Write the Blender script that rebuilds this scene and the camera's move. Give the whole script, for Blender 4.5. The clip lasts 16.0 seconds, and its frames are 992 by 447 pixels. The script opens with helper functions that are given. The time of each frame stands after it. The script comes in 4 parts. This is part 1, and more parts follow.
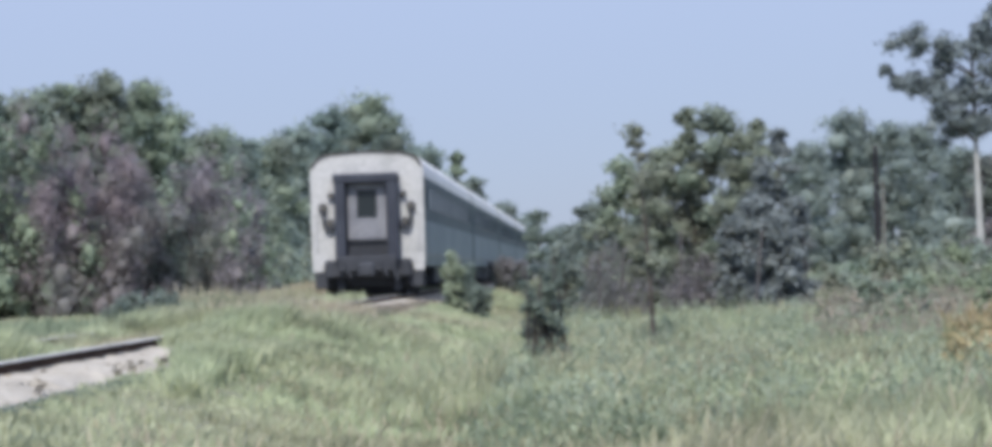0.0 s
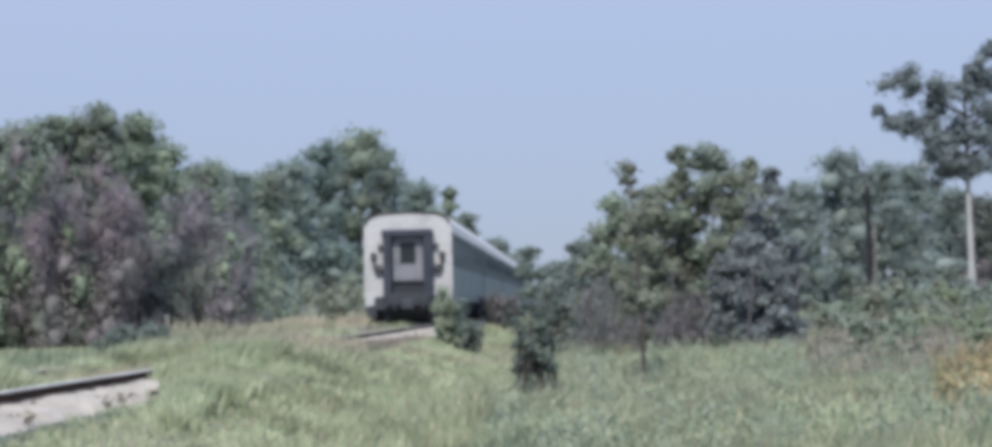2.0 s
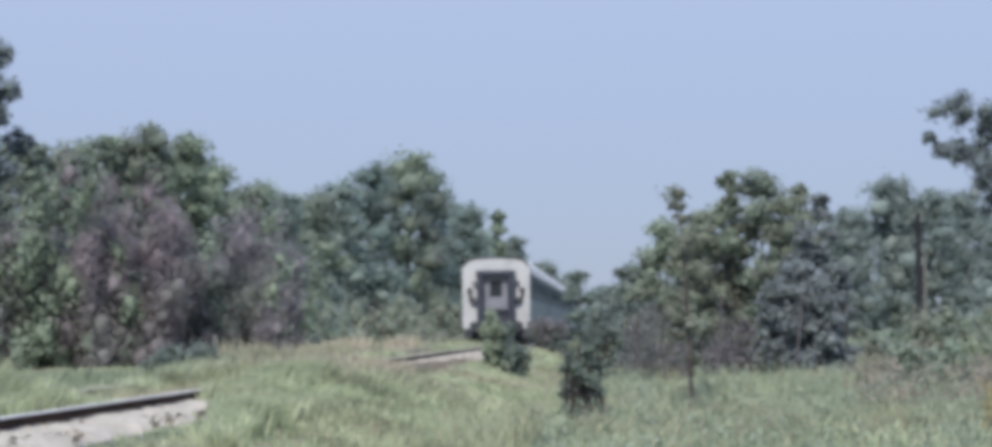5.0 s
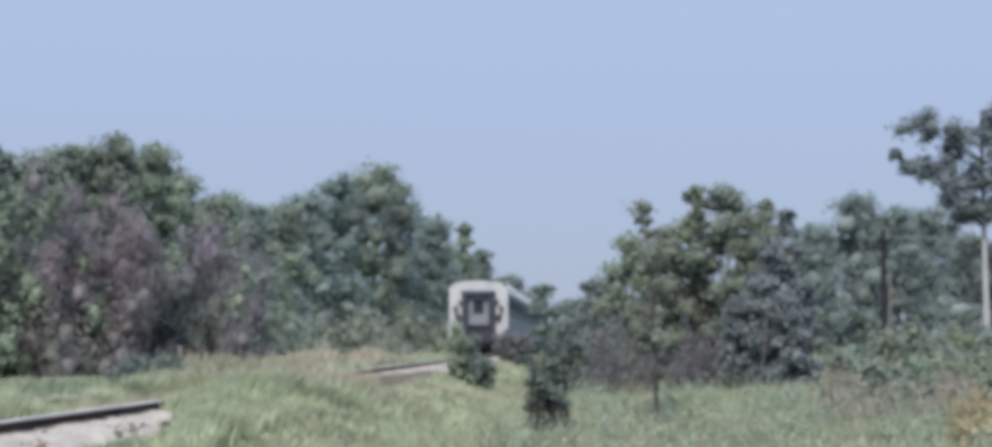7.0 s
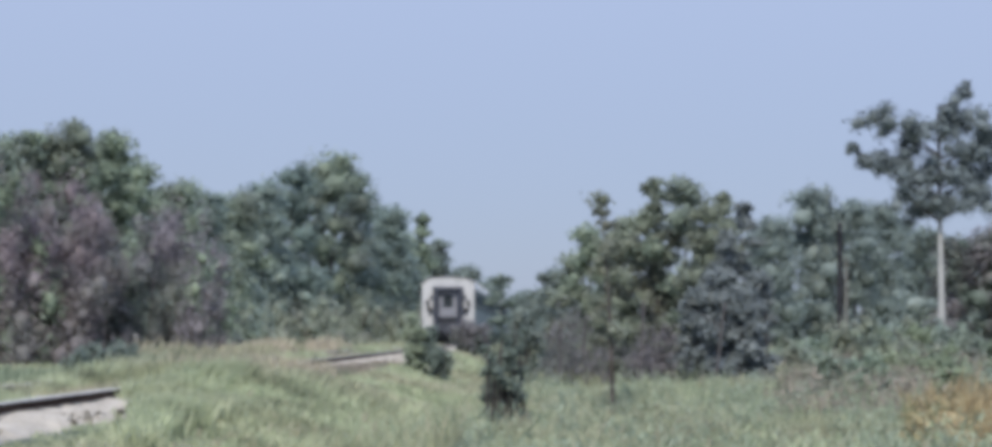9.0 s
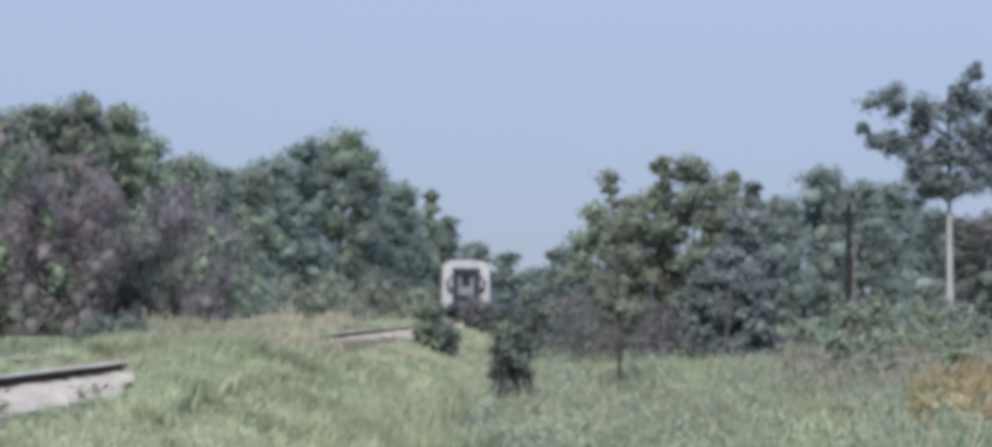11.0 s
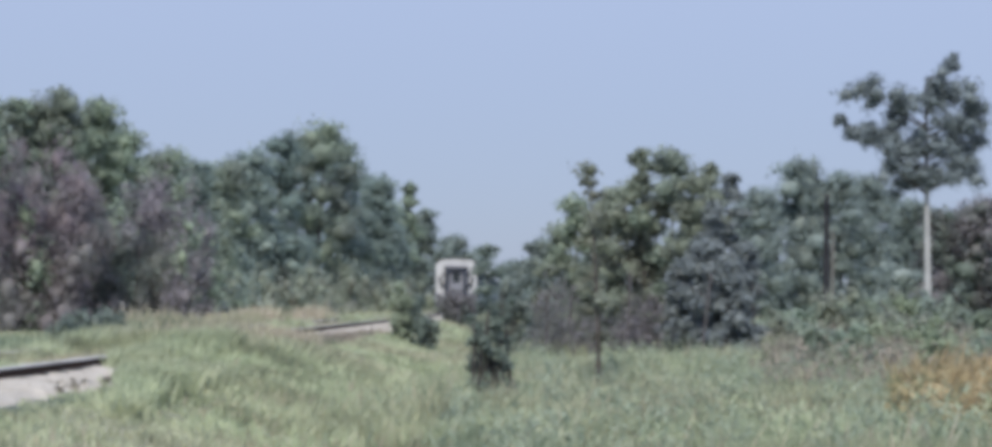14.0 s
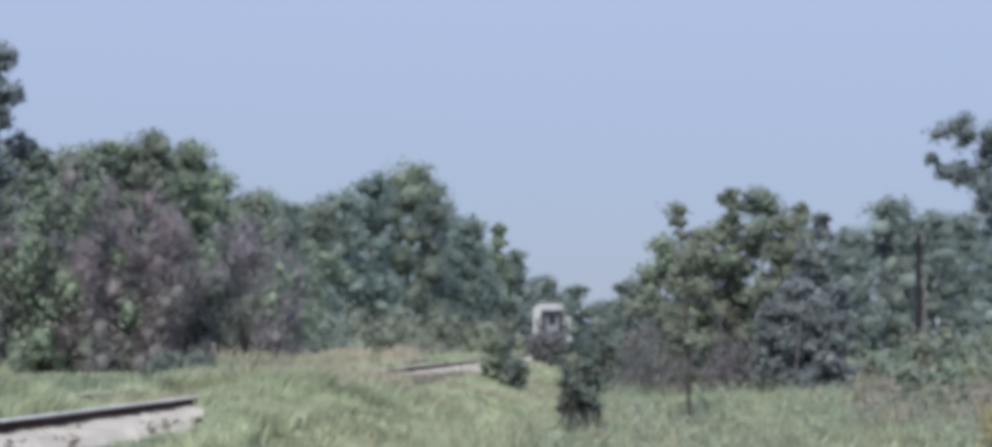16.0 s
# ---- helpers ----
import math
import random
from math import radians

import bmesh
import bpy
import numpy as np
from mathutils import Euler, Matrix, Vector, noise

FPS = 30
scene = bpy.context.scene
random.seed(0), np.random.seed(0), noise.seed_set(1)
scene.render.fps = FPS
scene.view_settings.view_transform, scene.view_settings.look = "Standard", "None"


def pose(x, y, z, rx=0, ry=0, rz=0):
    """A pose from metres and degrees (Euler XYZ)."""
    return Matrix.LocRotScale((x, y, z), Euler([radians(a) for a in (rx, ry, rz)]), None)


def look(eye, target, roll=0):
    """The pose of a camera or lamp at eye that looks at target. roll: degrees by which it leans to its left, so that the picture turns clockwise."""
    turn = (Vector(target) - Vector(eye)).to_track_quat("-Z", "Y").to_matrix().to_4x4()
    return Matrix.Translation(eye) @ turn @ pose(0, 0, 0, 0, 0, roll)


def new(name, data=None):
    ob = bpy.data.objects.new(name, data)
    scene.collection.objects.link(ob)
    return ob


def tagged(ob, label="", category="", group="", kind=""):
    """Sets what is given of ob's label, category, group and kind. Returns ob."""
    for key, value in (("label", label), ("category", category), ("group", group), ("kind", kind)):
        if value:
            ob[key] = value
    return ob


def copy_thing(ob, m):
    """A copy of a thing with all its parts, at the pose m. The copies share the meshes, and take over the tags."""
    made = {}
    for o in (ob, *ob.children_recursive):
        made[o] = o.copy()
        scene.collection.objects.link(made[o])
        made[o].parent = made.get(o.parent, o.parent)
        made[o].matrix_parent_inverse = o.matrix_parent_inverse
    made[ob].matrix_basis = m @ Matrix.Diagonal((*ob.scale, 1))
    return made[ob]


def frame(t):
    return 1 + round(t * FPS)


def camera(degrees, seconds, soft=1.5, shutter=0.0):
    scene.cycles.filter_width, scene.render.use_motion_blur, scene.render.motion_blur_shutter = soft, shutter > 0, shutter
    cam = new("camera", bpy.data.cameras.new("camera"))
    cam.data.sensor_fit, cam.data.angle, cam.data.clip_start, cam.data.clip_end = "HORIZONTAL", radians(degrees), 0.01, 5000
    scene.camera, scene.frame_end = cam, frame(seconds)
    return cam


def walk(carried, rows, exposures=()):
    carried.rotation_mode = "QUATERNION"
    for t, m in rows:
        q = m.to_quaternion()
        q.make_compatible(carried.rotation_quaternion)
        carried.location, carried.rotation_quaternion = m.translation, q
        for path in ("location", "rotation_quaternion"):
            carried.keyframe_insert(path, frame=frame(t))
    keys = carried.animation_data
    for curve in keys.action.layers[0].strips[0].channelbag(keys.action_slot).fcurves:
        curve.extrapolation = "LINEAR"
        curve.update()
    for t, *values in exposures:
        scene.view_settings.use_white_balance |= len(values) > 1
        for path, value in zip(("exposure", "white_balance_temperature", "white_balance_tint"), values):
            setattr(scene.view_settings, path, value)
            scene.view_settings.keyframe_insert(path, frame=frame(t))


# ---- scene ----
# ---- camera and its walk ----
EYE = 1.6          # the lens above the field
RAIL = 0.92        # top of the rails
cam = camera(24.57, 16.0, soft=5.1)


def aim(p, y, r):
    """Held at one spot: pitch up from straight down, turn to the left, lean."""
    return Matrix.Translation((0, 0, EYE)) @ pose(0, 0, 0, 0, 0, y) @ pose(0, 0, 0, p) @ pose(0, 0, 0, 0, 0, -r)


walk(cam, [
    (0.0, aim(91.172, 0.532, 1.648)),
    (0.5, aim(91.563, 2.569, 1.365)),
    (1.0, aim(91.740, 1.861, 1.412)),
    (1.5, aim(91.967, 0.713, 1.362)),
    (2.0, aim(92.071, 0.312, 1.062)),
    (2.5, aim(92.188, 0.269, 0.973)),
    (3.0, aim(92.956, 1.758, 0.947)),
    (3.5, aim(92.890, 2.239, 0.816)),
    (4.0, aim(92.654, 1.856, 0.640)),
    (6.3, aim(92.725, 1.329, 0.325)),
    (6.5, aim(92.254, 1.237, 0.219)),
    (7.0, aim(93.003, 0.685, -0.001)),
    (7.5, aim(92.961, 0.279, -0.040)),
    (8.0, aim(92.545, -0.000, 0.000)),
    (8.5, aim(92.616, -0.105, -0.061)),
    (9.0, aim(92.767, -0.380, -0.420)),
    (9.2, aim(92.795, -0.684, -0.540)),
    (11.3, aim(92.148, -0.099, -0.917)),
    (11.5, aim(92.147, 0.103, -0.687)),
    (12.0, aim(92.014, 0.111, -0.641)),
    (12.5, aim(92.196, -0.201, -0.672)),
    (13.0, aim(91.930, -0.293, -0.658)),
    (13.5, aim(91.820, -0.640, -0.661)),
    (14.0, aim(92.010, -0.711, -0.700)),
    (14.5, aim(92.576, -0.499, -0.765)),
    (15.0, aim(92.857, -0.237, -0.777)),
    (15.5, aim(93.220, 1.182, -0.698)),
    (16.0, aim(93.003, 1.548, -0.639)),
], exposures=[(0, 0.71), (1.5, 0.63), (4, 0.62), (7, 0.59), (9, 0.57), (12, 0.60), (13, 0.61), (14.5, 0.57), (16, 0.57)])

# ---- world, sun ----
SUN_EL, SUN_AZ = 50, 192     # degrees: height, and bearing clockwise from the view's axis
world = bpy.data.worlds.new("sky")
scene.world = world
world.use_nodes = True
wn = world.node_tree
sky = wn.nodes.new("ShaderNodeTexSky")
sky.sky_type, sky.sun_disc = "NISHITA", False
sky.sun_elevation, sky.sun_rotation = radians(SUN_EL), radians(SUN_AZ)
sky.altitude, sky.air_density, sky.dust_density, sky.ozone_density = 500, 1.0, 0.5, 6.0
clear = wn.nodes["Background"]
wn.links.new(sky.outputs[0], clear.inputs[0])
clear.inputs[1].default_value = 0.075
# an even summer haze over the whole sky
haze = wn.nodes.new("ShaderNodeBackground")
# it grows brighter from the horizon to the zenith, as bright haze does
up = wn.nodes.new("ShaderNodeTexCoord")
height = wn.nodes.new("ShaderNodeSeparateXYZ")
wn.links.new(up.outputs["Generated"], height.inputs[0])
grow = wn.nodes.new("ShaderNodeMapRange")
grow.inputs["From Min"].default_value, grow.inputs["From Max"].default_value = 0.0, 1.0
grow.inputs["To Min"].default_value, grow.inputs["To Max"].default_value = 0.88, 2.85
wn.links.new(height.outputs[2], grow.inputs["Value"])
wn.links.new(grow.outputs[0], haze.inputs[1])
haze.inputs[0].default_value = (0.265, 0.308, 0.436, 1)
both = wn.nodes.new("ShaderNodeMixShader")
both.inputs[0].default_value = 0.82
wn.links.new(clear.outputs[0], both.inputs[1])
wn.links.new(haze.outputs[0], both.inputs[2])
wn.links.new(both.outputs[0], wn.nodes["World Output"].inputs[0])

sun = new("sun", bpy.data.lights.new("sun", "SUN"))
sun.data.energy, sun.data.angle, sun.data.color = 2.7, radians(1.5), (1.0, 0.93, 0.80)
el, az = radians(SUN_EL), radians(SUN_AZ)
toward = Vector((math.sin(az) * math.cos(el), math.cos(az) * math.cos(el), math.sin(el)))
sun.matrix_world = look(toward * 200, (0, 0, 0))


# ---- materials ----
def base_mat(name, rough=0.7, metal=0.0):
    m = bpy.data.materials.new(name)
    m.use_nodes = True
    b = m.node_tree.nodes["Principled BSDF"]
    b.inputs["Roughness"].default_value = rough
    b.inputs["Metallic"].default_value = metal
    return m, m.node_tree, b


def ramp(nt, fac, stops):
    r = nt.nodes.new("ShaderNodeValToRGB")
    while len(r.color_ramp.elements) < len(stops):
        r.color_ramp.elements.new(0.5)
    for e, (p, c) in zip(r.color_ramp.elements, stops):
        e.position, e.color = p, (*c, 1)
    nt.links.new(fac, r.inputs[0])
    return r.outputs[0]


def noise_tex(nt, scale, detail=4.0, coord="Object"):
    n = nt.nodes.new("ShaderNodeTexNoise")
    n.inputs["Scale"].default_value = scale
    n.inputs["Detail"].default_value = detail
    if coord == "World":
        g = nt.nodes.new("ShaderNodeNewGeometry")
        nt.links.new(g.outputs["Position"], n.inputs["Vector"])
    else:
        c = nt.nodes.new("ShaderNodeTexCoord")
        nt.links.new(c.outputs[coord], n.inputs["Vector"])
    return n.outputs[0]


def mixed(nt, fac, a, b, how="MIX"):
    m = nt.nodes.new("ShaderNodeMix")
    m.data_type, m.blend_type = "RGBA", how
    for sock, v in ((m.inputs[0], fac), (m.inputs[6], a), (m.inputs[7], b)):
        if isinstance(v, (int, float)):
            sock.default_value = v
        elif isinstance(v, tuple):
            sock.default_value = (*v, 1)
        else:
            nt.links.new(v, sock)
    return m.outputs[2]


def surface(name, c1, c2, scale=3.0, fine=40.0, rough=0.7, metal=0.0, bump=0.3, depth=0.01, spread=(0.35, 0.65), gloss=0.4):
    """Two-scale painted, stony or metal surface."""
    m, nt, b = base_mat(name, rough, metal)
    b.inputs["Specular IOR Level"].default_value = gloss
    big = ramp(nt, noise_tex(nt, scale), [(spread[0], c1), (spread[1], c2)])
    small = ramp(nt, noise_tex(nt, fine), [(0.3, (0.75, 0.75, 0.75)), (0.7, (1.0, 1.0, 1.0))])
    nt.links.new(mixed(nt, 1.0, big, small, "MULTIPLY"), b.inputs["Base Color"])
    bp = nt.nodes.new("ShaderNodeBump")
    bp.inputs["Strength"].default_value, bp.inputs["Distance"].default_value = bump, depth
    nt.links.new(noise_tex(nt, fine * 0.7), bp.inputs["Height"])
    nt.links.new(bp.outputs[0], b.inputs["Normal"])
    return m


def leafy(name, stops, patch=None, patch_scale=0.12, through_light=0.4, clump=0.0, vary=0.7, clump_shade=0.68):
    """Leaves: a colour for each leaf, drifting in patches, with light passing through them."""
    m, nt, b = base_mat(name, 0.6)
    g = nt.nodes.new("ShaderNodeNewGeometry")
    mean = [sum(c[i] for _, c in stops) / len(stops) for i in range(3)]
    stops = [(p, tuple((mean[i] + (c[i] - mean[i]) * vary) * k for i, k in enumerate((1.09, 1.12, 1.19)))) for p, c in stops]
    col = ramp(nt, g.outputs["Random Per Island"], stops)
    if patch:
        f = ramp(nt, noise_tex(nt, patch_scale, 5.0, "World"), [(0.45, (0, 0, 0)), (0.62, (1, 1, 1))])
        col = mixed(nt, f, col, patch)
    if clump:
        # clump noise paints lit tops and shaded hollows into the leaf colour
        k = clump_shade
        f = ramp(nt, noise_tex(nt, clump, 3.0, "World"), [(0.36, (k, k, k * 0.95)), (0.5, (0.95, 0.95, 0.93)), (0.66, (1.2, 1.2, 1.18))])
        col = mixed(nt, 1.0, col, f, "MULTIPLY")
    nt.links.new(col, b.inputs["Base Color"])
    b.inputs["Specular IOR Level"].default_value = 0.25
    tr = nt.nodes.new("ShaderNodeBsdfTranslucent")
    nt.links.new(col, tr.inputs[0])
    mx = nt.nodes.new("ShaderNodeMixShader")
    mx.inputs[0].default_value = through_light
    nt.links.new(b.outputs[0], mx.inputs[1])
    nt.links.new(tr.outputs[0], mx.inputs[2])
    nt.links.new(mx.outputs[0], nt.nodes["Material Output"].inputs[0])
    return m


# foliage colours are lifted above real leaves to stand in for haze
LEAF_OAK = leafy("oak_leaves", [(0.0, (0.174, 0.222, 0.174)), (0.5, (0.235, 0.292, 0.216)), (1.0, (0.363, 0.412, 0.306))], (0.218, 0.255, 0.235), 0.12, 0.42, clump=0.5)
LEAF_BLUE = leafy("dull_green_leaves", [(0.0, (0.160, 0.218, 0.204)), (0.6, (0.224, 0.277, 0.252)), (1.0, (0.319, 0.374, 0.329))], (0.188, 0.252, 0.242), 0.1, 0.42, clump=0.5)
# far leaves: distance haze painted in as a paler, cooler green
LEAF_HAZE = leafy("haze_paled_leaves", [(0.0, (0.194, 0.242, 0.232)), (0.6, (0.252, 0.299, 0.279)), (1.0, (0.320, 0.361, 0.326))], (0.217, 0.270, 0.261), 0.1, 0.42, clump=0.5)
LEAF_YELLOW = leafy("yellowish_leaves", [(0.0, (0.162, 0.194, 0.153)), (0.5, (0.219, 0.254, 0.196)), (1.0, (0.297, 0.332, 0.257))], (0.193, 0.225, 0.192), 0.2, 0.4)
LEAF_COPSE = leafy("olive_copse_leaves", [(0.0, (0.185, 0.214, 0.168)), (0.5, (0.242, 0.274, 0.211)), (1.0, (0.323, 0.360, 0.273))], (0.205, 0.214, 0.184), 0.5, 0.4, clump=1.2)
LEAF_DARK = leafy("cedar_needles", [(0.0, (0.127, 0.153, 0.158)), (0.6, (0.160, 0.183, 0.185)), (1.0, (0.239, 0.259, 0.243))], through_light=0.2)
LEAF_SAPLING = leafy("sapling_leaves", [(0.0, (0.110, 0.138, 0.122)), (0.6, (0.156, 0.195, 0.160)), (1.0, (0.263, 0.305, 0.242))])
LEAF_PALE = leafy("pale_shrub_leaves", [(0.0, (0.193, 0.233, 0.153)), (0.5, (0.276, 0.321, 0.219)), (1.0, (0.396, 0.432, 0.330))], vary=0.4)
LEAF_PINE = leafy("pine_needles", [(0.0, (0.111, 0.141, 0.147)), (0.6, (0.148, 0.177, 0.183)), (1.0, (0.207, 0.236, 0.231))], through_light=0.2)
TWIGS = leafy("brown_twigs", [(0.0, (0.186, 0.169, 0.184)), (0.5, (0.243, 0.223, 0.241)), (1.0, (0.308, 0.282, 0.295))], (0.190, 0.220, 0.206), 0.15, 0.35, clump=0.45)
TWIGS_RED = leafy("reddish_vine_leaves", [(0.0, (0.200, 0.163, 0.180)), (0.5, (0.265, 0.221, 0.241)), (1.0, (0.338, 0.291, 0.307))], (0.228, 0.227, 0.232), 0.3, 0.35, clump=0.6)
TWIGS_GREY = leafy("grey_brown_twigs", [(0.0, (0.132, 0.121, 0.123)), (0.5, (0.181, 0.168, 0.176)), (1.0, (0.242, 0.229, 0.228))], (0.132, 0.168, 0.143), 0.3, 0.3)
GRASS = leafy("field_grass", [(0.0, (0.218, 0.265, 0.154)), (0.45, (0.334, 0.381, 0.228)), (0.75, (0.429, 0.467, 0.298)), (1.0, (0.552, 0.549, 0.390))],
              (0.430, 0.420, 0.314), 0.10, 0.42, clump=0.9, vary=0.4, clump_shade=0.6)
GRASS_TAN = leafy("dry_grass", [(0.0, (0.307, 0.270, 0.185)), (0.5, (0.417, 0.367, 0.268)), (1.0, (0.527, 0.464, 0.349))], (0.285, 0.313, 0.195), 0.2, 0.3)
WEED_BROWN = leafy("brown_weeds", [(0.0, (0.171, 0.150, 0.114)), (0.5, (0.266, 0.231, 0.186)), (1.0, (0.362, 0.310, 0.253))], (0.185, 0.216, 0.157), 0.3, 0.25)
WEED_GOLD = leafy("golden_weeds", [(0.0, (0.246, 0.187, 0.101)), (0.5, (0.366, 0.275, 0.147)), (1.0, (0.458, 0.365, 0.210))], (0.246, 0.249, 0.147), 0.5, 0.3)
WEED_DARK = leafy("dark_weeds", [(0.0, (0.141, 0.177, 0.113)), (0.5, (0.213, 0.256, 0.163)), (1.0, (0.312, 0.352, 0.241))], None, 0.3, 0.3)
BARK = surface("bark", (0.06, 0.052, 0.048), (0.10, 0.088, 0.082), 1.5, 12, 0.9, 0, 0.8, 0.03)
# bark with the sun on it painted in, for the pine's lower trunk
BARK_PALE = surface("sunlit_pale_bark", (0.33, 0.34, 0.35), (0.45, 0.46, 0.47), 0.6, 8, 0.85, 0, 0.6, 0.02)
POLE_WOOD = surface("creosoted_wood", (0.023, 0.023, 0.030), (0.042, 0.042, 0.049), 0.8, 14, 0.95, 0, 0.5, 0.01, gloss=0.02)
POLE_GREY = surface("weathered_wood", (0.15, 0.145, 0.14), (0.22, 0.21, 0.20), 0.8, 14, 0.9, 0, 0.5, 0.01)
STEM_GREY = surface("dull_grey_stems", (0.085, 0.08, 0.085), (0.14, 0.132, 0.138), 0.8, 14, 0.9, 0, 0.5, 0.01)
SOIL = surface("field_soil", (0.17, 0.19, 0.12), (0.26, 0.26, 0.18), 0.35, 6, 0.95, 0, 0.9, 0.05)
BALLAST = surface("pale_limestone_ballast", (0.331, 0.308, 0.269), (0.470, 0.436, 0.385), 1.1, 14, 0.95, 0, 1.0, 0.05)
RUST = surface("rusty_rail_steel", (0.035, 0.023, 0.02), (0.065, 0.042, 0.034), 1.0, 30, 0.85, 0.0, 0.4, 0.004, gloss=0.1)
# the worn head's glint is painted on as a near-white, unmetallic colour
RAIL_TOP = surface("worn_rail_glint", (0.60, 0.58, 0.57), (0.92, 0.91, 0.90), 0.5, 20, 0.4, 0.0, 0.1, 0.002)
TIE = surface("sleeper_wood", (0.09, 0.075, 0.065), (0.17, 0.14, 0.12), 1.2, 18, 0.9, 0, 0.7, 0.01)
WHITE = surface("white_coach_paint", (0.40, 0.41, 0.43), (0.52, 0.53, 0.555), 1.2, 9, 0.6, 0, 0.1, 0.004, (0.25, 0.5), gloss=0.2)
GREEN = surface("dark_green_coach_paint", (0.061, 0.089, 0.103), (0.089, 0.121, 0.135), 0.6, 12, 0.6, 0, 0.1, 0.004, gloss=0.2)
GREEN_PALE = surface("paler_green_coach_paint", (0.163, 0.206, 0.222), (0.225, 0.275, 0.294), 0.5, 10, 0.6, 0, 0.1, 0.004, gloss=0.2)
ROOF = surface("sooty_roof_paint", (0.05, 0.05, 0.052), (0.085, 0.085, 0.088), 0.5, 10, 0.7, 0, 0.2, 0.006)
DARK = surface("black_underframe_paint", (0.036, 0.041, 0.054), (0.054, 0.060, 0.076), 1.5, 16, 0.75, 0, 0.3, 0.006)
CREAM = surface("white_letterboard_paint", (0.76, 0.76, 0.76), (0.86, 0.86, 0.86), 0.6, 9, 0.6, 0, 0.1, 0.004, gloss=0.2)
STRIPE = surface("faded_cream_stripe", (0.22, 0.24, 0.23), (0.30, 0.32, 0.31), 1.2, 9, 0.7, 0, 0.1, 0.004, gloss=0.1)
DIAPHRAGM = surface("black_rubber_diaphragm", (0.028, 0.034, 0.054), (0.042, 0.050, 0.074), 2.0, 18, 0.7, 0, 0.3, 0.006)
DOOR_GREY = surface("pale_grey_door_paint", (0.17, 0.18, 0.22), (0.25, 0.26, 0.30), 1.2, 12, 0.5, 0, 0.1, 0.003)
STEEL = surface("grey_truck_steel", (0.10, 0.095, 0.09), (0.17, 0.16, 0.15), 1.5, 20, 0.6, 0.5, 0.3, 0.004)


def glass(name, tint, rough=0.08):
    m, nt, b = base_mat(name, rough)
    b.inputs["Base Color"].default_value = (*tint, 1)
    b.inputs["Specular IOR Level"].default_value = 0.4
    return m


PANE = glass("tinted_coach_glass", (0.02, 0.026, 0.03), 0.10)


# ---- mesh helpers ----
def mesh_of(name, bm, material):
    me = bpy.data.meshes.new(name)
    bm.normal_update()
    bm.to_mesh(me)
    bm.free()
    me.materials.append(material)
    return me


def part(name, bm, material, parent=None, label="", smooth=False):
    """Links a bmesh as one mesh object, under parent if given."""
    ob = new(name, mesh_of(name, bm, material))
    if smooth:
        ob.data.polygons.foreach_set("use_smooth", [True] * len(ob.data.polygons))
    if parent:
        ob.parent = parent
    if label:
        ob["label"] = label
    return ob


def box(bm, x0, x1, y0, y1, z0, z1, bevel=0.0):
    r = bmesh.ops.create_cube(bm, size=1.0, matrix=Matrix.Translation(((x0 + x1) / 2, (y0 + y1) / 2, (z0 + z1) / 2)) @ Matrix.Diagonal((x1 - x0, y1 - y0, z1 - z0, 1)))
    if bevel:
        es = list({e for v in r["verts"] for e in v.link_edges})
        bmesh.ops.bevel(bm, geom=es, offset=bevel, segments=1, affect="EDGES")


def tube(bm, a, b, ra, rb=None, n=8):
    """A tapered round bar from a to b."""
    a, b = Vector(a), Vector(b)
    d = b - a
    m = Matrix.Translation((a + b) / 2) @ d.to_track_quat("Z", "Y").to_matrix().to_4x4()
    bmesh.ops.create_cone(bm, cap_ends=True, segments=n, radius1=ra, radius2=ra if rb is None else rb, depth=d.length, matrix=m)


def hose(bm, pts, r, n=8):
    """One bent round cable through the points."""
    pts = [Vector(p) for p in pts]
    rings = []
    for i, p in enumerate(pts):
        d = (pts[min(i + 1, len(pts) - 1)] - pts[max(i - 1, 0)]).normalized()
        q = d.to_track_quat("Z", "Y").to_matrix()
        rings.append([bm.verts.new(p + q @ Vector((r * math.cos(a), r * math.sin(a), 0))) for a in (2 * math.pi * k / n for k in range(n))])
    for a, b in zip(rings, rings[1:]):
        for k in range(n):
            bm.faces.new((a[k], a[(k + 1) % n], b[(k + 1) % n], b[k]))
    bm.faces.new(rings[0][::-1])
    bm.faces.new(rings[-1])


def extrude_profile(bm, pts, y0, y1, closed=True):
    """A section in x and z, drawn out along y."""
    a = [bm.verts.new((x, y0, z)) for x, z in pts]
    b = [bm.verts.new((x, y1, z)) for x, z in pts]
    n = len(pts)
    for i in range(n if closed else n - 1):
        j = (i + 1) % n
        bm.faces.new((a[i], b[i], b[j], a[j]))
    if closed:
        bm.faces.new(a)
        bm.faces.new(b[::-1])
    bmesh.ops.recalc_face_normals(bm, faces=bm.faces)


def quads_mesh(name, v, material):
    """One mesh of separate four-cornered leaves; v is n x 4 x 3."""
    n = len(v)
    me = bpy.data.meshes.new(name)
    me.vertices.add(4 * n)
    me.vertices.foreach_set("co", np.ascontiguousarray(v, dtype=np.float32).ravel())
    me.loops.add(4 * n)
    me.loops.foreach_set("vertex_index", np.arange(4 * n, dtype=np.int32))
    me.polygons.add(n)
    me.polygons.foreach_set("loop_start", np.arange(0, 4 * n, 4, dtype=np.int32))
    me.update(calc_edges=True)
    me.materials.append(material)
    return me


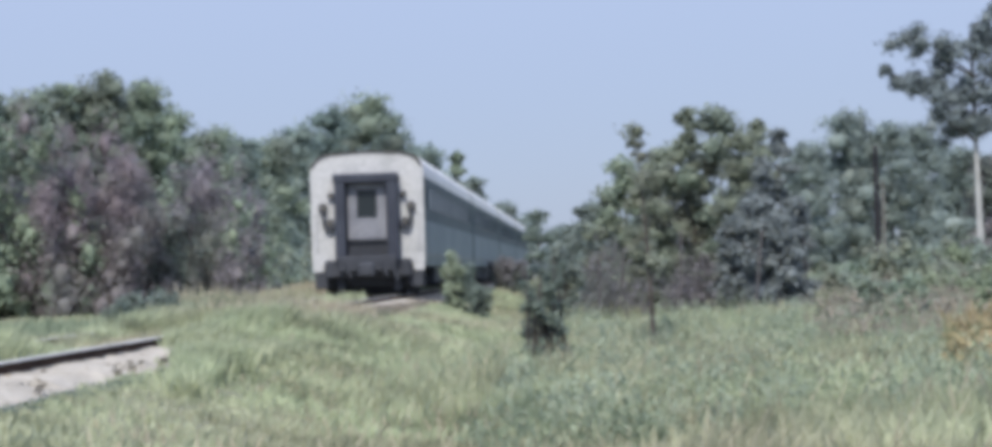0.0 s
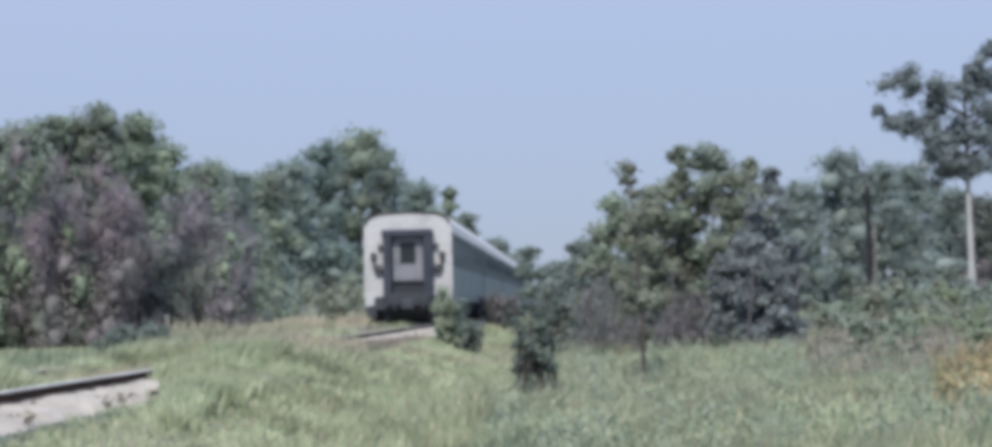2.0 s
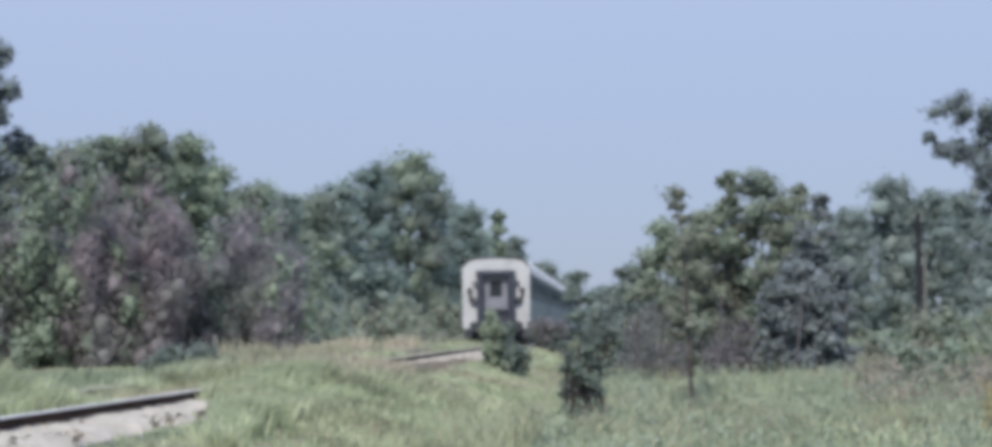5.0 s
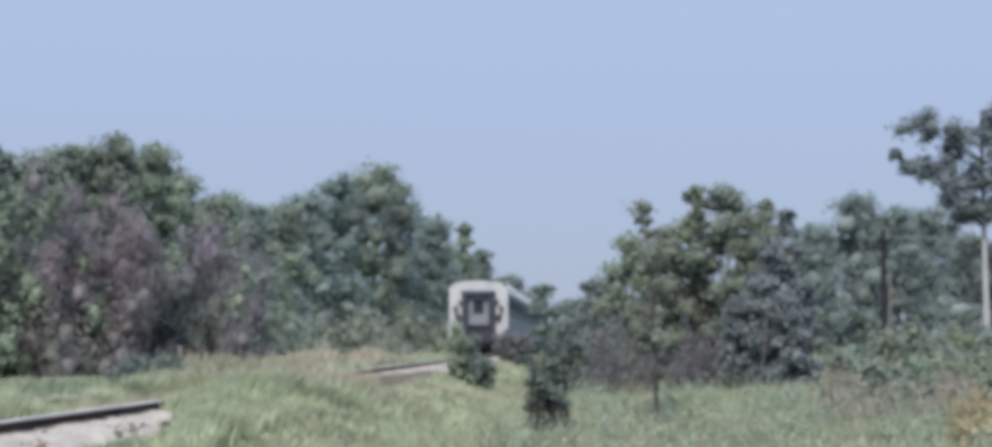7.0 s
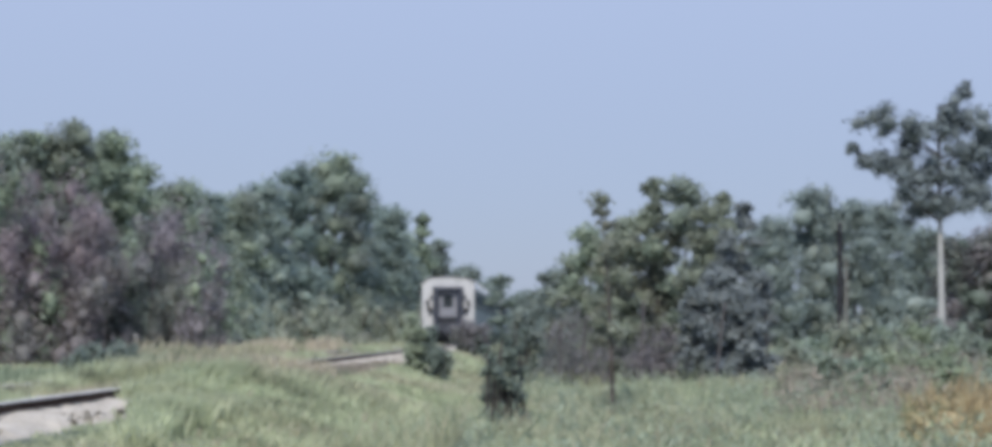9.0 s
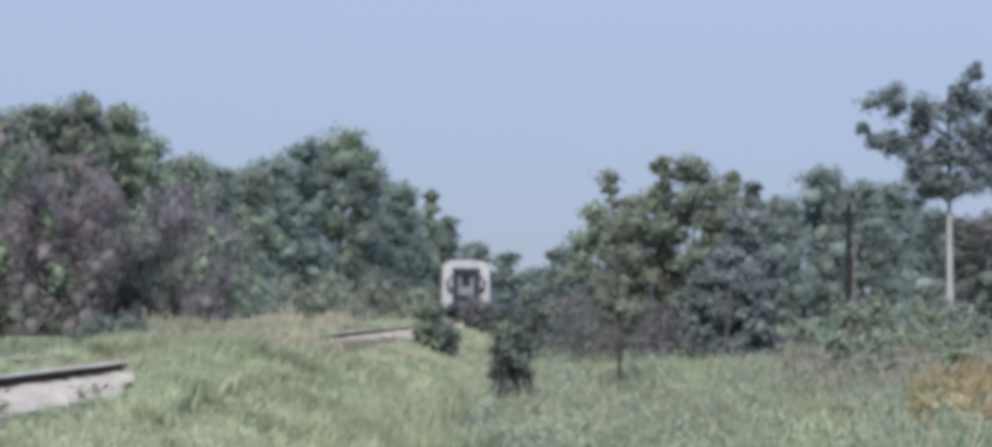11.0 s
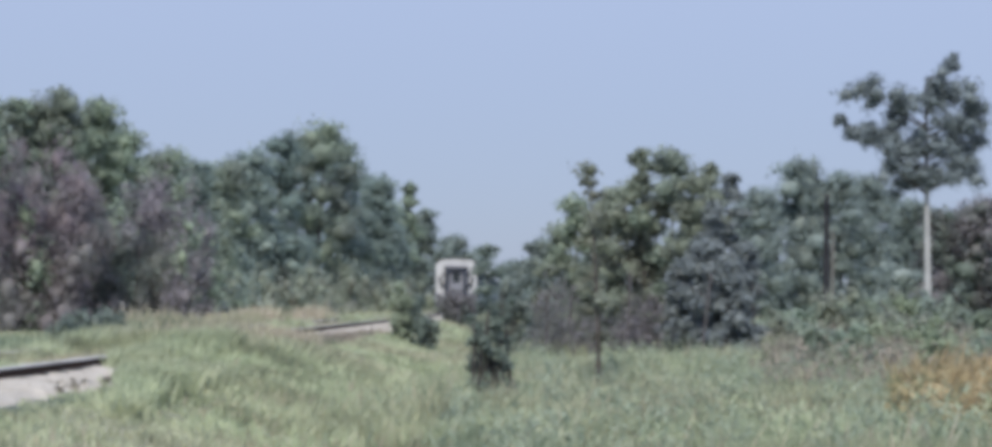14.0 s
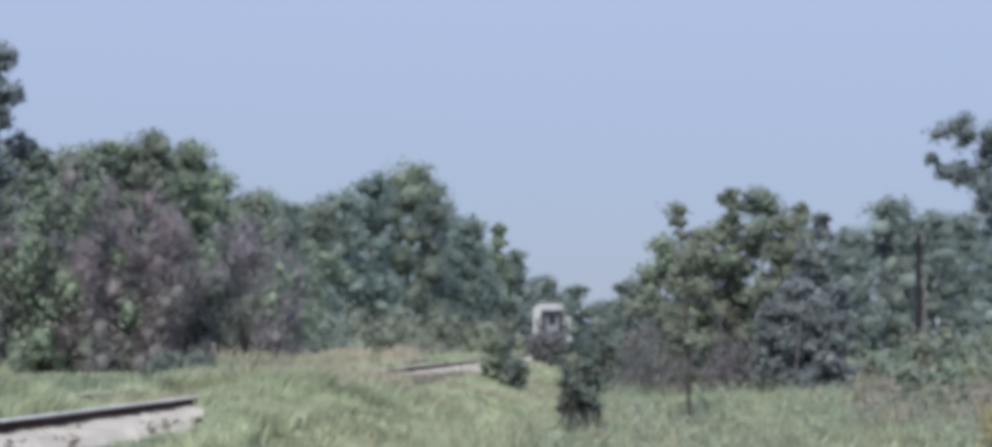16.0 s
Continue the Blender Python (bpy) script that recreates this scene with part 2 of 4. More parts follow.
def heart_template():
    """A rounded cube of 26 points and 24 faces."""
    grid = [(x, y, z) for x in (-1, 0, 1) for y in (-1, 0, 1) for z in (-1, 0, 1) if (x, y, z) != (0, 0, 0)]
    index = {p: i for i, p in enumerate(grid)}
    faces = []
    for axis in range(3):
        for side in (-1, 1):
            for a in (-1, 0):
                for b in (-1, 0):
                    ring = [(a, b), (a + 1, b), (a + 1, b + 1), (a, b + 1)]
                    ring = ring if side > 0 else ring[::-1]
                    faces.append([index[tuple(side if k == axis else (u if k == (axis + 1) % 3 else w) for k in range(3))] for u, w in ring])
    p = np.array(grid, float)
    return p / np.linalg.norm(p, axis=1, keepdims=True), np.array(faces)


HEART_P, HEART_F = heart_template()


def foliage_mesh(name, v, blobs, material, rng, fill=0.72):
    """Leaves (n x 4 x 3) over the dense uneven hearts of the clumps they grow on, in one mesh."""
    blobs = np.asarray(blobs, float)
    n, m = len(v), len(blobs)
    knob = fill * (0.8 + 0.4 * rng.random((m, len(HEART_P), 1)))
    hearts = blobs[:, None, :3] + HEART_P[None] * blobs[:, None, 3:] * knob
    co = np.concatenate([np.asarray(v).reshape(-1, 3), hearts.reshape(-1, 3)])
    faces = 4 * n + (np.arange(m)[:, None, None] * len(HEART_P) + HEART_F[None]).reshape(-1)
    idx = np.concatenate([np.arange(4 * n), faces]).astype(np.int32)
    me = bpy.data.meshes.new(name)
    me.vertices.add(len(co))
    me.vertices.foreach_set("co", np.ascontiguousarray(co, dtype=np.float32).ravel())
    me.loops.add(len(idx))
    me.loops.foreach_set("vertex_index", idx)
    me.polygons.add(len(idx) // 4)
    me.polygons.foreach_set("loop_start", np.arange(0, len(idx), 4, dtype=np.int32))
    me.update(calc_edges=True)
    me.materials.append(material)
    return me


def unit(a):
    return a / np.maximum(np.linalg.norm(a, axis=-1, keepdims=True), 1e-9)


def leaf_quads(rng, blobs, n_each, size, aspect=0.5, upright=0.0, outward=0.7, lift=0.45, fuzz=0.0):
    """Lozenge leaves near the skin of many clumps. blobs: rows of centre and radii (6 numbers)."""
    blobs = np.asarray(blobs, float)
    k = np.repeat(np.arange(len(blobs)), n_each)
    d = unit(rng.normal(size=(len(k), 3)))
    c = blobs[k, :3] + d * blobs[k, 3:] * (1.25 - 0.85 * rng.random((len(k), 1)) ** 1.2)
    c += rng.normal(size=c.shape) * blobs[k, 3:] * fuzz
    nrm = unit(d * outward + rng.normal(size=d.shape) * 0.5 + np.array([0, 0, lift]))
    t = rng.normal(size=d.shape)
    t[:, 2] += upright * 3
    t = unit(t - nrm * (t * nrm).sum(1, keepdims=True))
    b = np.cross(nrm, t)
    s = size * (0.6 + 0.8 * rng.random((len(k), 1)))
    t, b = t * s, b * s * aspect
    return np.stack([c - t, c - b - 0.2 * t, c + t, c + b - 0.2 * t], 1)


# ---- the line of the track and the lie of the land ----
SLOPE = 0.030                        # the track drifts to the right as it goes
TURN = -math.degrees(math.atan(SLOPE))


def track_x(y):
    return -5.85 + SLOPE * y


def smooth_step(a, b, v):
    v = np.clip((v - a) / (b - a), 0, 1)
    return v * v * (3 - 2 * v)


def rise(y):
    """The rails climb a little beyond the grown-over stretch."""
    return 0.09 * smooth_step(28, 50, y)


def land(x, y):
    """Height of the ground: a level field with a low bank under the track."""
    d = np.abs(x - track_x(y))
    bank = (RAIL - 0.26 + rise(y)) * (1 - smooth_step(1.7, 4.6, d))
    roll = 0.05 * np.sin(x * 0.31 + 1.0) * np.cos(y * 0.17) + 0.03 * np.sin(x * 0.9 + y * 0.6)
    hollow = 0.5 * smooth_step(4.5, 9.0, track_x(y) - x)
    return bank - hollow + roll * smooth_step(2.2, 5.0, d)


def build_ground():
    ys = np.concatenate([np.linspace(-60, 8, 12), np.linspace(10, 120, 90), np.linspace(126, 400, 40), np.geomspace(430, 4000, 14)])
    fine = np.linspace(-7, 7, 41)
    side = np.geomspace(8.2, 2200, 26)
    us = np.concatenate([-side[::-1], fine, side])
    xs = track_x(np.minimum(ys, 420))[:, None] + us[None, :]
    yy = np.repeat(ys[:, None], len(us), 1)
    zz = land(xs + 0 * yy, np.minimum(yy, 420))
    verts = np.stack([xs, yy, zz], -1).reshape(-1, 3)
    w = len(us)
    faces = [(r * w + c, r * w + c + 1, (r + 1) * w + c + 1, (r + 1) * w + c) for r in range(len(ys) - 1) for c in range(w - 1)]
    me = bpy.data.meshes.new("ground")
    me.from_pydata(verts.tolist(), [], faces)
    me.polygons.foreach_set("use_smooth", [True] * len(faces))
    me.materials.append(SOIL)
    tagged(new("ground", me), "level grassy field with a low railway bank", "ground", kind="structure")


build_ground()


def sweep(bm, pts):
    """A rail's section drawn along the track over its rise."""
    ys = [-40.0] + [28 + 2.0 * i for i in range(12)] + [420.0]
    rings = [[bm.verts.new((x, y, z + float(rise(y)))) for x, z in pts] for y in ys]
    n = len(pts)
    for a, b in zip(rings, rings[1:]):
        for i in range(n):
            j = (i + 1) % n
            bm.faces.new((a[i], b[i], b[j], a[j]))
    bm.faces.new(rings[0])
    bm.faces.new(rings[-1][::-1])
    bmesh.ops.recalc_face_normals(bm, faces=bm.faces)


def build_track():
    """Rails, sleepers and pale stone bed, in the track's own space: y runs along it, z 0 is the rail top."""
    t = new("railway_track")
    tagged(t, "single railway track on pale limestone ballast", "railway track", kind="structure")
    rng = np.random.default_rng(4)
    y0, y1 = -40.0, 420.0
    us = np.array([-1.9, -1.6, -1.3, -0.85, -0.62, 0.62, 0.85, 1.25, 1.5, 1.8])
    base = np.array([-0.45, -0.24, -0.15, -0.115, -0.165, -0.165, -0.115, -0.15, -0.24, -0.45])
    ys = np.concatenate([np.linspace(y0, 10, 30), np.linspace(10.2, 90, 560), np.linspace(91, y1, 200)])
    zz = base[None, :] + rise(ys)[:, None] + rng.normal(size=(len(ys), len(us))) * 0.012
    zz[:, 4:6] += (0.07 * (1 - smooth_step(26, 30, ys)))[:, None]      # heaped between the rails
    uu = us[None, :] + rng.normal(size=zz.shape) * 0.03
    verts = np.stack([uu, np.repeat(ys[:, None], len(us), 1), zz], -1).reshape(-1, 3)
    w = len(us)
    me = bpy.data.meshes.new("ballast")
    me.from_pydata(verts.tolist(), [], [(r * w + c, r * w + c + 1, (r + 1) * w + c + 1, (r + 1) * w + c) for r in range(len(ys) - 1) for c in range(w - 1)])
    me.materials.append(BALLAST)
    bed = new("ballast", me)
    bed.parent = t
    tagged(bed, "pale crushed limestone ballast", kind="stuff")
    prof = [(-0.07, -0.175), (0.07, -0.175), (0.07, -0.16), (0.012, -0.14), (0.012, -0.045), (0.036, -0.035), (0.036, -0.006), (-0.036, -0.006), (-0.036, -0.035), (-0.012, -0.045), (-0.012, -0.14), (-0.07, -0.16)]
    for s in (-1, 1):
        bm = bmesh.new()
        sweep(bm, [(x + s * 0.7525, z) for x, z in prof])
        r = part("rail", bm, RUST, t, "rusty brown steel rail")
        bm = bmesh.new()
        sweep(bm, [(s * 0.7525 + a, z) for a, z in ((-0.03, -0.0055), (0.03, -0.0055), (0.026, 0.004), (-0.026, 0.004))])
        part("rail_head", bm, RAIL_TOP, r, "worn running surface, its glint painted near white")
    bm = bmesh.new()
    box(bm, -1.3, 1.3, -0.115, 0.115, -0.33, -0.178, 0.012)
    tie = mesh_of("sleeper", bm, TIE)
    for i in range(150):
        o = new("sleeper", tie)
        o.parent = t
        o.matrix_basis = pose(random.uniform(-0.03, 0.03), 12 + i * 0.52, float(rise(12 + i * 0.52)) - random.uniform(0, 0.006), 0, 0, random.uniform(-1, 1))
    # stones lying about on the shoulder
    along = rng.uniform(12, 80, 700)
    v = leaf_quads(rng, np.column_stack([rng.choice([-1, 1], 700) * rng.uniform(0.85, 1.5, 700), along, rise(along) - 0.16, np.full((700, 3), 0.04)]), 4, 0.045, 0.8)
    st = new("ballast_stones", quads_mesh("ballast_stones", v, BALLAST))
    st.parent = t
    tagged(st, "loose pale ballast stones", kind="stuff")
    t.matrix_basis = pose(track_x(0), 0, RAIL, 0, 0, TURN)


build_track()


# ---- the train ----
COACH = 25.9
PITCH = 26.6


def coach_section(grow=0.0):
    half = [(1.50, 0.85), (1.525, 1.1), (1.525, 3.42), (1.50, 3.60), (1.41, 3.76), (1.24, 3.87), (0.95, 3.95), (0.0, 4.0)]
    half = [(x + (grow if x else 0), z + grow) for x, z in half]
    return half + [(-x, z) for x, z in half[-2::-1]]


def build_bogie(parent, y):
    b = new("bogie")
    b.parent = parent
    b.matrix_basis = pose(0, y, 0)
    for s in (-1, 1):
        bm = bmesh.new()
        box(bm, s * 1.02 - 0.07, s * 1.02 + 0.07, -1.75, 1.75, 0.56, 0.78, 0.03)
        for yy in (-1.27, 1.27):
            box(bm, s * 1.02 - 0.1, s * 1.02 + 0.1, yy - 0.19, yy + 0.19, 0.33, 0.62, 0.03)
        for yy in (-0.55, 0.55):
            tube(bm, (s * 1.02, yy, 0.72), (s * 1.02, yy, 1.0), 0.13, n=10)
        part("side_frame", bm, DARK, b, "black cast steel side frame")
    bm = bmesh.new()
    box(bm, -1.2, 1.2, -0.22, 0.22, 0.66, 0.92, 0.03)
    part("bolster", bm, DARK, b)
    for yy in (-1.27, 1.27):
        w = new("wheelset")
        w.parent = b
        w.matrix_basis = pose(0, yy, 0.46)
        bm = bmesh.new()
        tube(bm, (-1.1, 0, 0), (1.1, 0, 0), 0.075, n=12)
        part("axle", bm, STEEL, w)
        for s in (-1, 1):
            bm = bmesh.new()
            tube(bm, (s * 0.70, 0, 0), (s * 0.83, 0, 0), 0.46, 0.455, 32)
            tube(bm, (s * 0.68, 0, 0), (s * 0.705, 0, 0), 0.485, 0.485, 32)
            for i in range(6):
                a = i * math.pi / 3
                box(bm, s * 0.835 - 0.012, s * 0.835 + 0.012, 0.26 * math.cos(a) - 0.05, 0.26 * math.cos(a) + 0.05, 0.26 * math.sin(a) - 0.05, 0.26 * math.sin(a) + 0.05)
            part("wheel", bm, DARK, w, "steel wheel with flange")
    return b


def build_coach():
    """A coach in its own space: y 0 is its rear end, z 0 the rail top."""
    c = new("passenger_coach")
    sec = coach_section()
    # side walls, roof and floor
    for s in (-1, 1):
        bm = bmesh.new()
        extrude_profile(bm, [(s * 1.44, 0.85), (s * 1.50, 0.85), (s * 1.525, 1.1), (s * 1.525, 2.08), (s * 1.44, 2.08)], 0.12, COACH - 0.06)
        part("lower_side_panel", bm, GREEN_PALE, c, "paler green lower side panel")
        bm = bmesh.new()
        box(bm, min(s * 1.44, s * 1.522), max(s * 1.44, s * 1.522), 0.12, COACH - 0.06, 2.08, 2.42)
        box(bm, min(s * 1.44, s * 1.522), max(s * 1.44, s * 1.522), 0.12, COACH - 0.06, 3.02, 3.26)
        ys = [0.12, 1.30, 1.85] + [2.3 + i * 1.78 for i in range(13)] + [COACH - 1.3, COACH - 0.70]
        for y in ys:
            box(bm, min(s * 1.44, s * 1.521), max(s * 1.44, s * 1.521), y, y + 0.62, 2.42, 3.02)
        part("window_band", bm, GREEN, c, "dark green wall between the windows")
        bm = bmesh.new()
        extrude_profile(bm, [(s * 1.40, 3.26), (s * 1.526, 3.26), (s * 1.53, 3.43), (s * 1.508, 3.604), (s * 1.418, 3.768), (s * 1.33, 3.825), (s * 1.30, 3.76), (s * 1.40, 3.60)], 0.12, COACH - 0.06)
        part("letterboard", bm, CREAM, c, "white band along the roof edge")
        bm = bmesh.new()
        extrude_profile(bm, [(s * 1.527, 1.12), (s * 1.54, 1.12), (s * 1.54, 1.18), (s * 1.527, 1.18)], 0.12, COACH - 0.06)
        part("stripe", bm, STRIPE, c, "thin pale stripe along the sill")
        for i in range(12):
            y = 2.3 + i * 1.78 + 0.62
            bm = bmesh.new()
            box(bm, min(s * 1.48, s * 1.497), max(s * 1.48, s * 1.497), y, y + 1.16, 2.42, 3.02)
            w = part("window", bm, PANE, c, "tinted coach window")
            bm = bmesh.new()
            box(bm, min(s * 1.498, s * 1.517), max(s * 1.498, s * 1.517), y, y + 1.16, 2.42, 2.45)
            part("window_sill", bm, STEEL, w)
        # vestibule door near the rear end
        bm = bmesh.new()
        box(bm, min(s * 1.45, s * 1.49), max(s * 1.45, s * 1.49), 0.48, 1.30, 1.12, 2.98)
        d = part("side_door", bm, GREEN, c, "dark green vestibule door")
        bm = bmesh.new()
        box(bm, min(s * 1.491, s * 1.495), max(s * 1.491, s * 1.495), 0.62, 1.16, 2.25, 2.9)
        part("door_pane", bm, PANE, d)
        for k in range(3):
            bm = bmesh.new()
            box(bm, min(s * 1.0, s * (1.42 + 0.03 * k)), max(s * 1.0, s * (1.42 + 0.03 * k)), 0.5, 1.28, 0.84 - 0.24 * k, 0.88 - 0.24 * k)
            part("step", bm, DARK, c)
    bm = bmesh.new()
    roof = [p for p in sec if p[1] >= 3.6]
    inner = [(x * 0.96, z - 0.06) for x, z in roof[::-1]]
    extrude_profile(bm, roof + inner, -0.03, COACH)
    part("roof", bm, ROOF, c, "dark sooty rounded roof", smooth=False)
    for i in range(5):
        bm = bmesh.new()
        box(bm, -0.3, 0.3, 3 + i * 4.6, 3.9 + i * 4.6, 3.95, 4.04, 0.03)
        part("roof_vent", bm, ROOF, c)
    bm = bmesh.new()
    box(bm, -1.44, 1.44, 0.1, COACH - 0.1, 0.88, 1.02)
    part("underframe", bm, DARK, c, "black steel underframe")
    for y, l, s in ((7.2, 2.2, 1), (10.5, 1.6, 1), (13.2, 2.4, 1), (16.4, 1.3, 1), (7.5, 1.8, -1), (11.2, 2.6, -1), (15.2, 2.0, -1)):
        bm = bmesh.new()
        box(bm, min(s * 0.5, s * 1.3), max(s * 0.5, s * 1.3), y, y + l, 0.34, 0.88, 0.04)
        part("equipment_box", bm, DARK, c)
    # end walls: a white plate with the doorway left open, its lower edge stepped
    for end in (0, 1):
        y0, y1 = (0.0, 0.10) if end == 0 else (COACH - 0.06, COACH)
        bm = bmesh.new()
        for s in (-1, 1):
            side = [(s * 0.80, 1.07), (s * 1.12, 1.07), (s * 1.18, 1.02), (s * 1.22, 0.76), (s * 1.49, 0.75), (s * 1.52, 1.1), (s * 1.52, 3.40), (s * 1.485, 3.575), (s * 1.39, 3.73), (s * 1.22, 3.84), (s * 0.94, 3.915), (s * 0.80, 3.925)]
            extrude_profile(bm, side, y0, y1)
        extrude_profile(bm, [(-0.80, 3.25), (0.80, 3.25), (0.80, 3.925), (0.0, 3.96), (-0.80, 3.925)], y0, y1)
        part("end_wall", bm, WHITE if end == 0 else GREEN, c, "white painted coach end" if end == 0 else "dark green coach end")
    # rear gangway
    bm = bmesh.new()
    for s in (-1, 1):
        box(bm, min(s * 0.56, s * 0.85), max(s * 0.56, s * 0.85), -0.40, 0.02, 1.02, 3.30, 0.02)
    box(bm, -0.88, 0.88, -0.42, 0.02, 3.12, 3.35, 0.03)
    for k in range(4):
        box(bm, -0.87, 0.87, -0.36 + k * 0.09, -0.33 + k * 0.09, 3.33, 3.37)
    part("diaphragm", bm, DIAPHRAGM, c, "black rubber gangway surround")
    bm = bmesh.new()
    box(bm, -0.56, 0.56, -0.06, -0.02, 1.05, 3.20)
    part("gangway_back", bm, DARK, c)
    bm = bmesh.new()
    for a, b, z0, z1 in ((-0.52, -0.27, 1.62, 3.10), (0.27, 0.52, 1.62, 3.10), (-0.27, 0.27, 1.62, 2.18), (-0.27, 0.27, 2.94, 3.10)):
        box(bm, a, b, -0.11, -0.06, z0, z1, 0.006)
    d = part("end_door", bm, DOOR_GREY, c, "pale grey end door")
    bm = bmesh.new()
    box(bm, -0.27, 0.27, -0.085, -0.07, 2.18, 2.94)
    part("door_pane", bm, PANE, d, "dark door window")
    bm = bmesh.new()
    box(bm, -0.55, 0.55, -0.16, -0.10, 1.56, 1.62)
    for k in range(9):
        x = -0.52 + k * 0.13
        tube(bm, (x, -0.13, 1.05), (x, -0.13, 1.58), 0.018, n=6)
    part("end_gate", bm, DARK, c, "dark folding gate across the doorway")
    bm = bmesh.new()
    box(bm, -1.16, 1.16, -0.22, 0.10, 0.60, 1.06, 0.03)
    box(bm, -0.78, 0.78, -0.44, -0.05, 0.74, 1.16, 0.03)
    box(bm, -0.95, 0.95, 0.3, 1.3, 0.42, 0.70, 0.03)
    part("buffer_beam", bm, DARK, c, "black buffer beam")
    bm = bmesh.new()
    box(bm, -1.12, 1.12, 0.25, 0.40, 0.34, 0.62, 0.03)
    for s in (-1, 1):
        box(bm, s * 0.75 - 0.1, s * 0.75 + 0.1, 0.05, 0.28, 0.22, 0.66, 0.03)
        box(bm, s * 1.28 - 0.18, s * 1.28 + 0.18, 0.02, 0.34, 0.30, 0.78, 0.03)
    # full-width plate added to fill the gap below the beam with even dark
    box(bm, -1.28, 1.28, 0.92, 1.08, 0.13, 0.66, 0.03)
    part("brake_rigging", bm, DARK, c, "black brake gear and steps below the beam, with an added filler plate")
    bm = bmesh.new()
    box(bm, -0.14, 0.14, -0.85, 0.0, 0.66, 0.92, 0.04)
    box(bm, -0.20, 0.24, -1.02, -0.78, 0.60, 0.98, 0.06)
    part("coupler", bm, DARK, c, "dark knuckle coupler")
    for x, sag in ((-0.55, 0.42), (0.42, 0.38), (0.70, 0.5)):
        bm = bmesh.new()
        pts = [(x + 0.12 * math.sin(i * 0.5), -0.35 - 0.05 * i, 0.98 - sag * math.sin(i / 7 * math.pi)) for i in range(8)]
        hose(bm, pts, 0.032)
        part("brake_hose", bm, DARK, c)
    for s in (-1, 1):
        # marker lamps, cable sockets and hanging jumper cables on each side of the door
        for z, r, x in ((2.48, 0.13, 1.18 if s > 0 else 1.2), (2.06, 0.12, 1.02), (2.8, 0.09, 0.98)):
            bm = bmesh.new()
            tube(bm, (s * x, 0.0, z), (s * x, -0.15, z), r, r * 0.85, 14)
            soc = part("socket", bm, DARK, c, "dark round cable socket")
            bm = bmesh.new()
            tube(bm, (s * x, -0.151, z), (s * x, -0.165, z), r * 0.55, n=12)
            part("lens" if z > 2.5 else "cap", bm, STEEL, soc)
        bm = bmesh.new()
        pts = [(s * (1.18 - 0.30 * (i / 8) + 0.10 * math.sin(i / 8 * math.pi)), -0.12, 2.48 - 0.60 * math.sin(i / 8 * 2.2)) for i in range(9)]
        hose(bm, pts, 0.05)
        part("jumper_cable", bm, DARK, c, "black hanging jumper cable")
        bm = bmesh.new()
        tube(bm, (s * 1.38, -0.07, 1.35), (s * 1.38, -0.07, 2.35), 0.018, n=6)
        for z in (1.37, 2.33):
            tube(bm, (s * 1.38, -0.07, z), (s * 1.38, 0.0, z), 0.018, n=6)
        part("grab_rail", bm, WHITE, c, "white grab rail")
    for p in c.children:           # the body rides low on its worn springs
        p.matrix_basis = pose(0, 0, -0.09)
    for y in (3.4, COACH - 3.4):
        build_bogie(c, y)
    tagged(c, "dark green passenger coach with white end, on the track", "railway coach", "coaches of the train")
    return c


rear_coach = build_coach()
coaches = [rear_coach]
for i in range(1, 4):
    coaches.append(copy_thing(rear_coach, pose(0, 60 + i * PITCH, RAIL)))
for o in coaches[1:]:
    for p in o.children:
        if p.name.startswith("end_wall"):
            p.data = p.data.copy()
            p.data.materials[0] = GREEN
            p["label"] = "dark green coach end"
    o["label"] = "dark green passenger coach coupled ahead in the train"


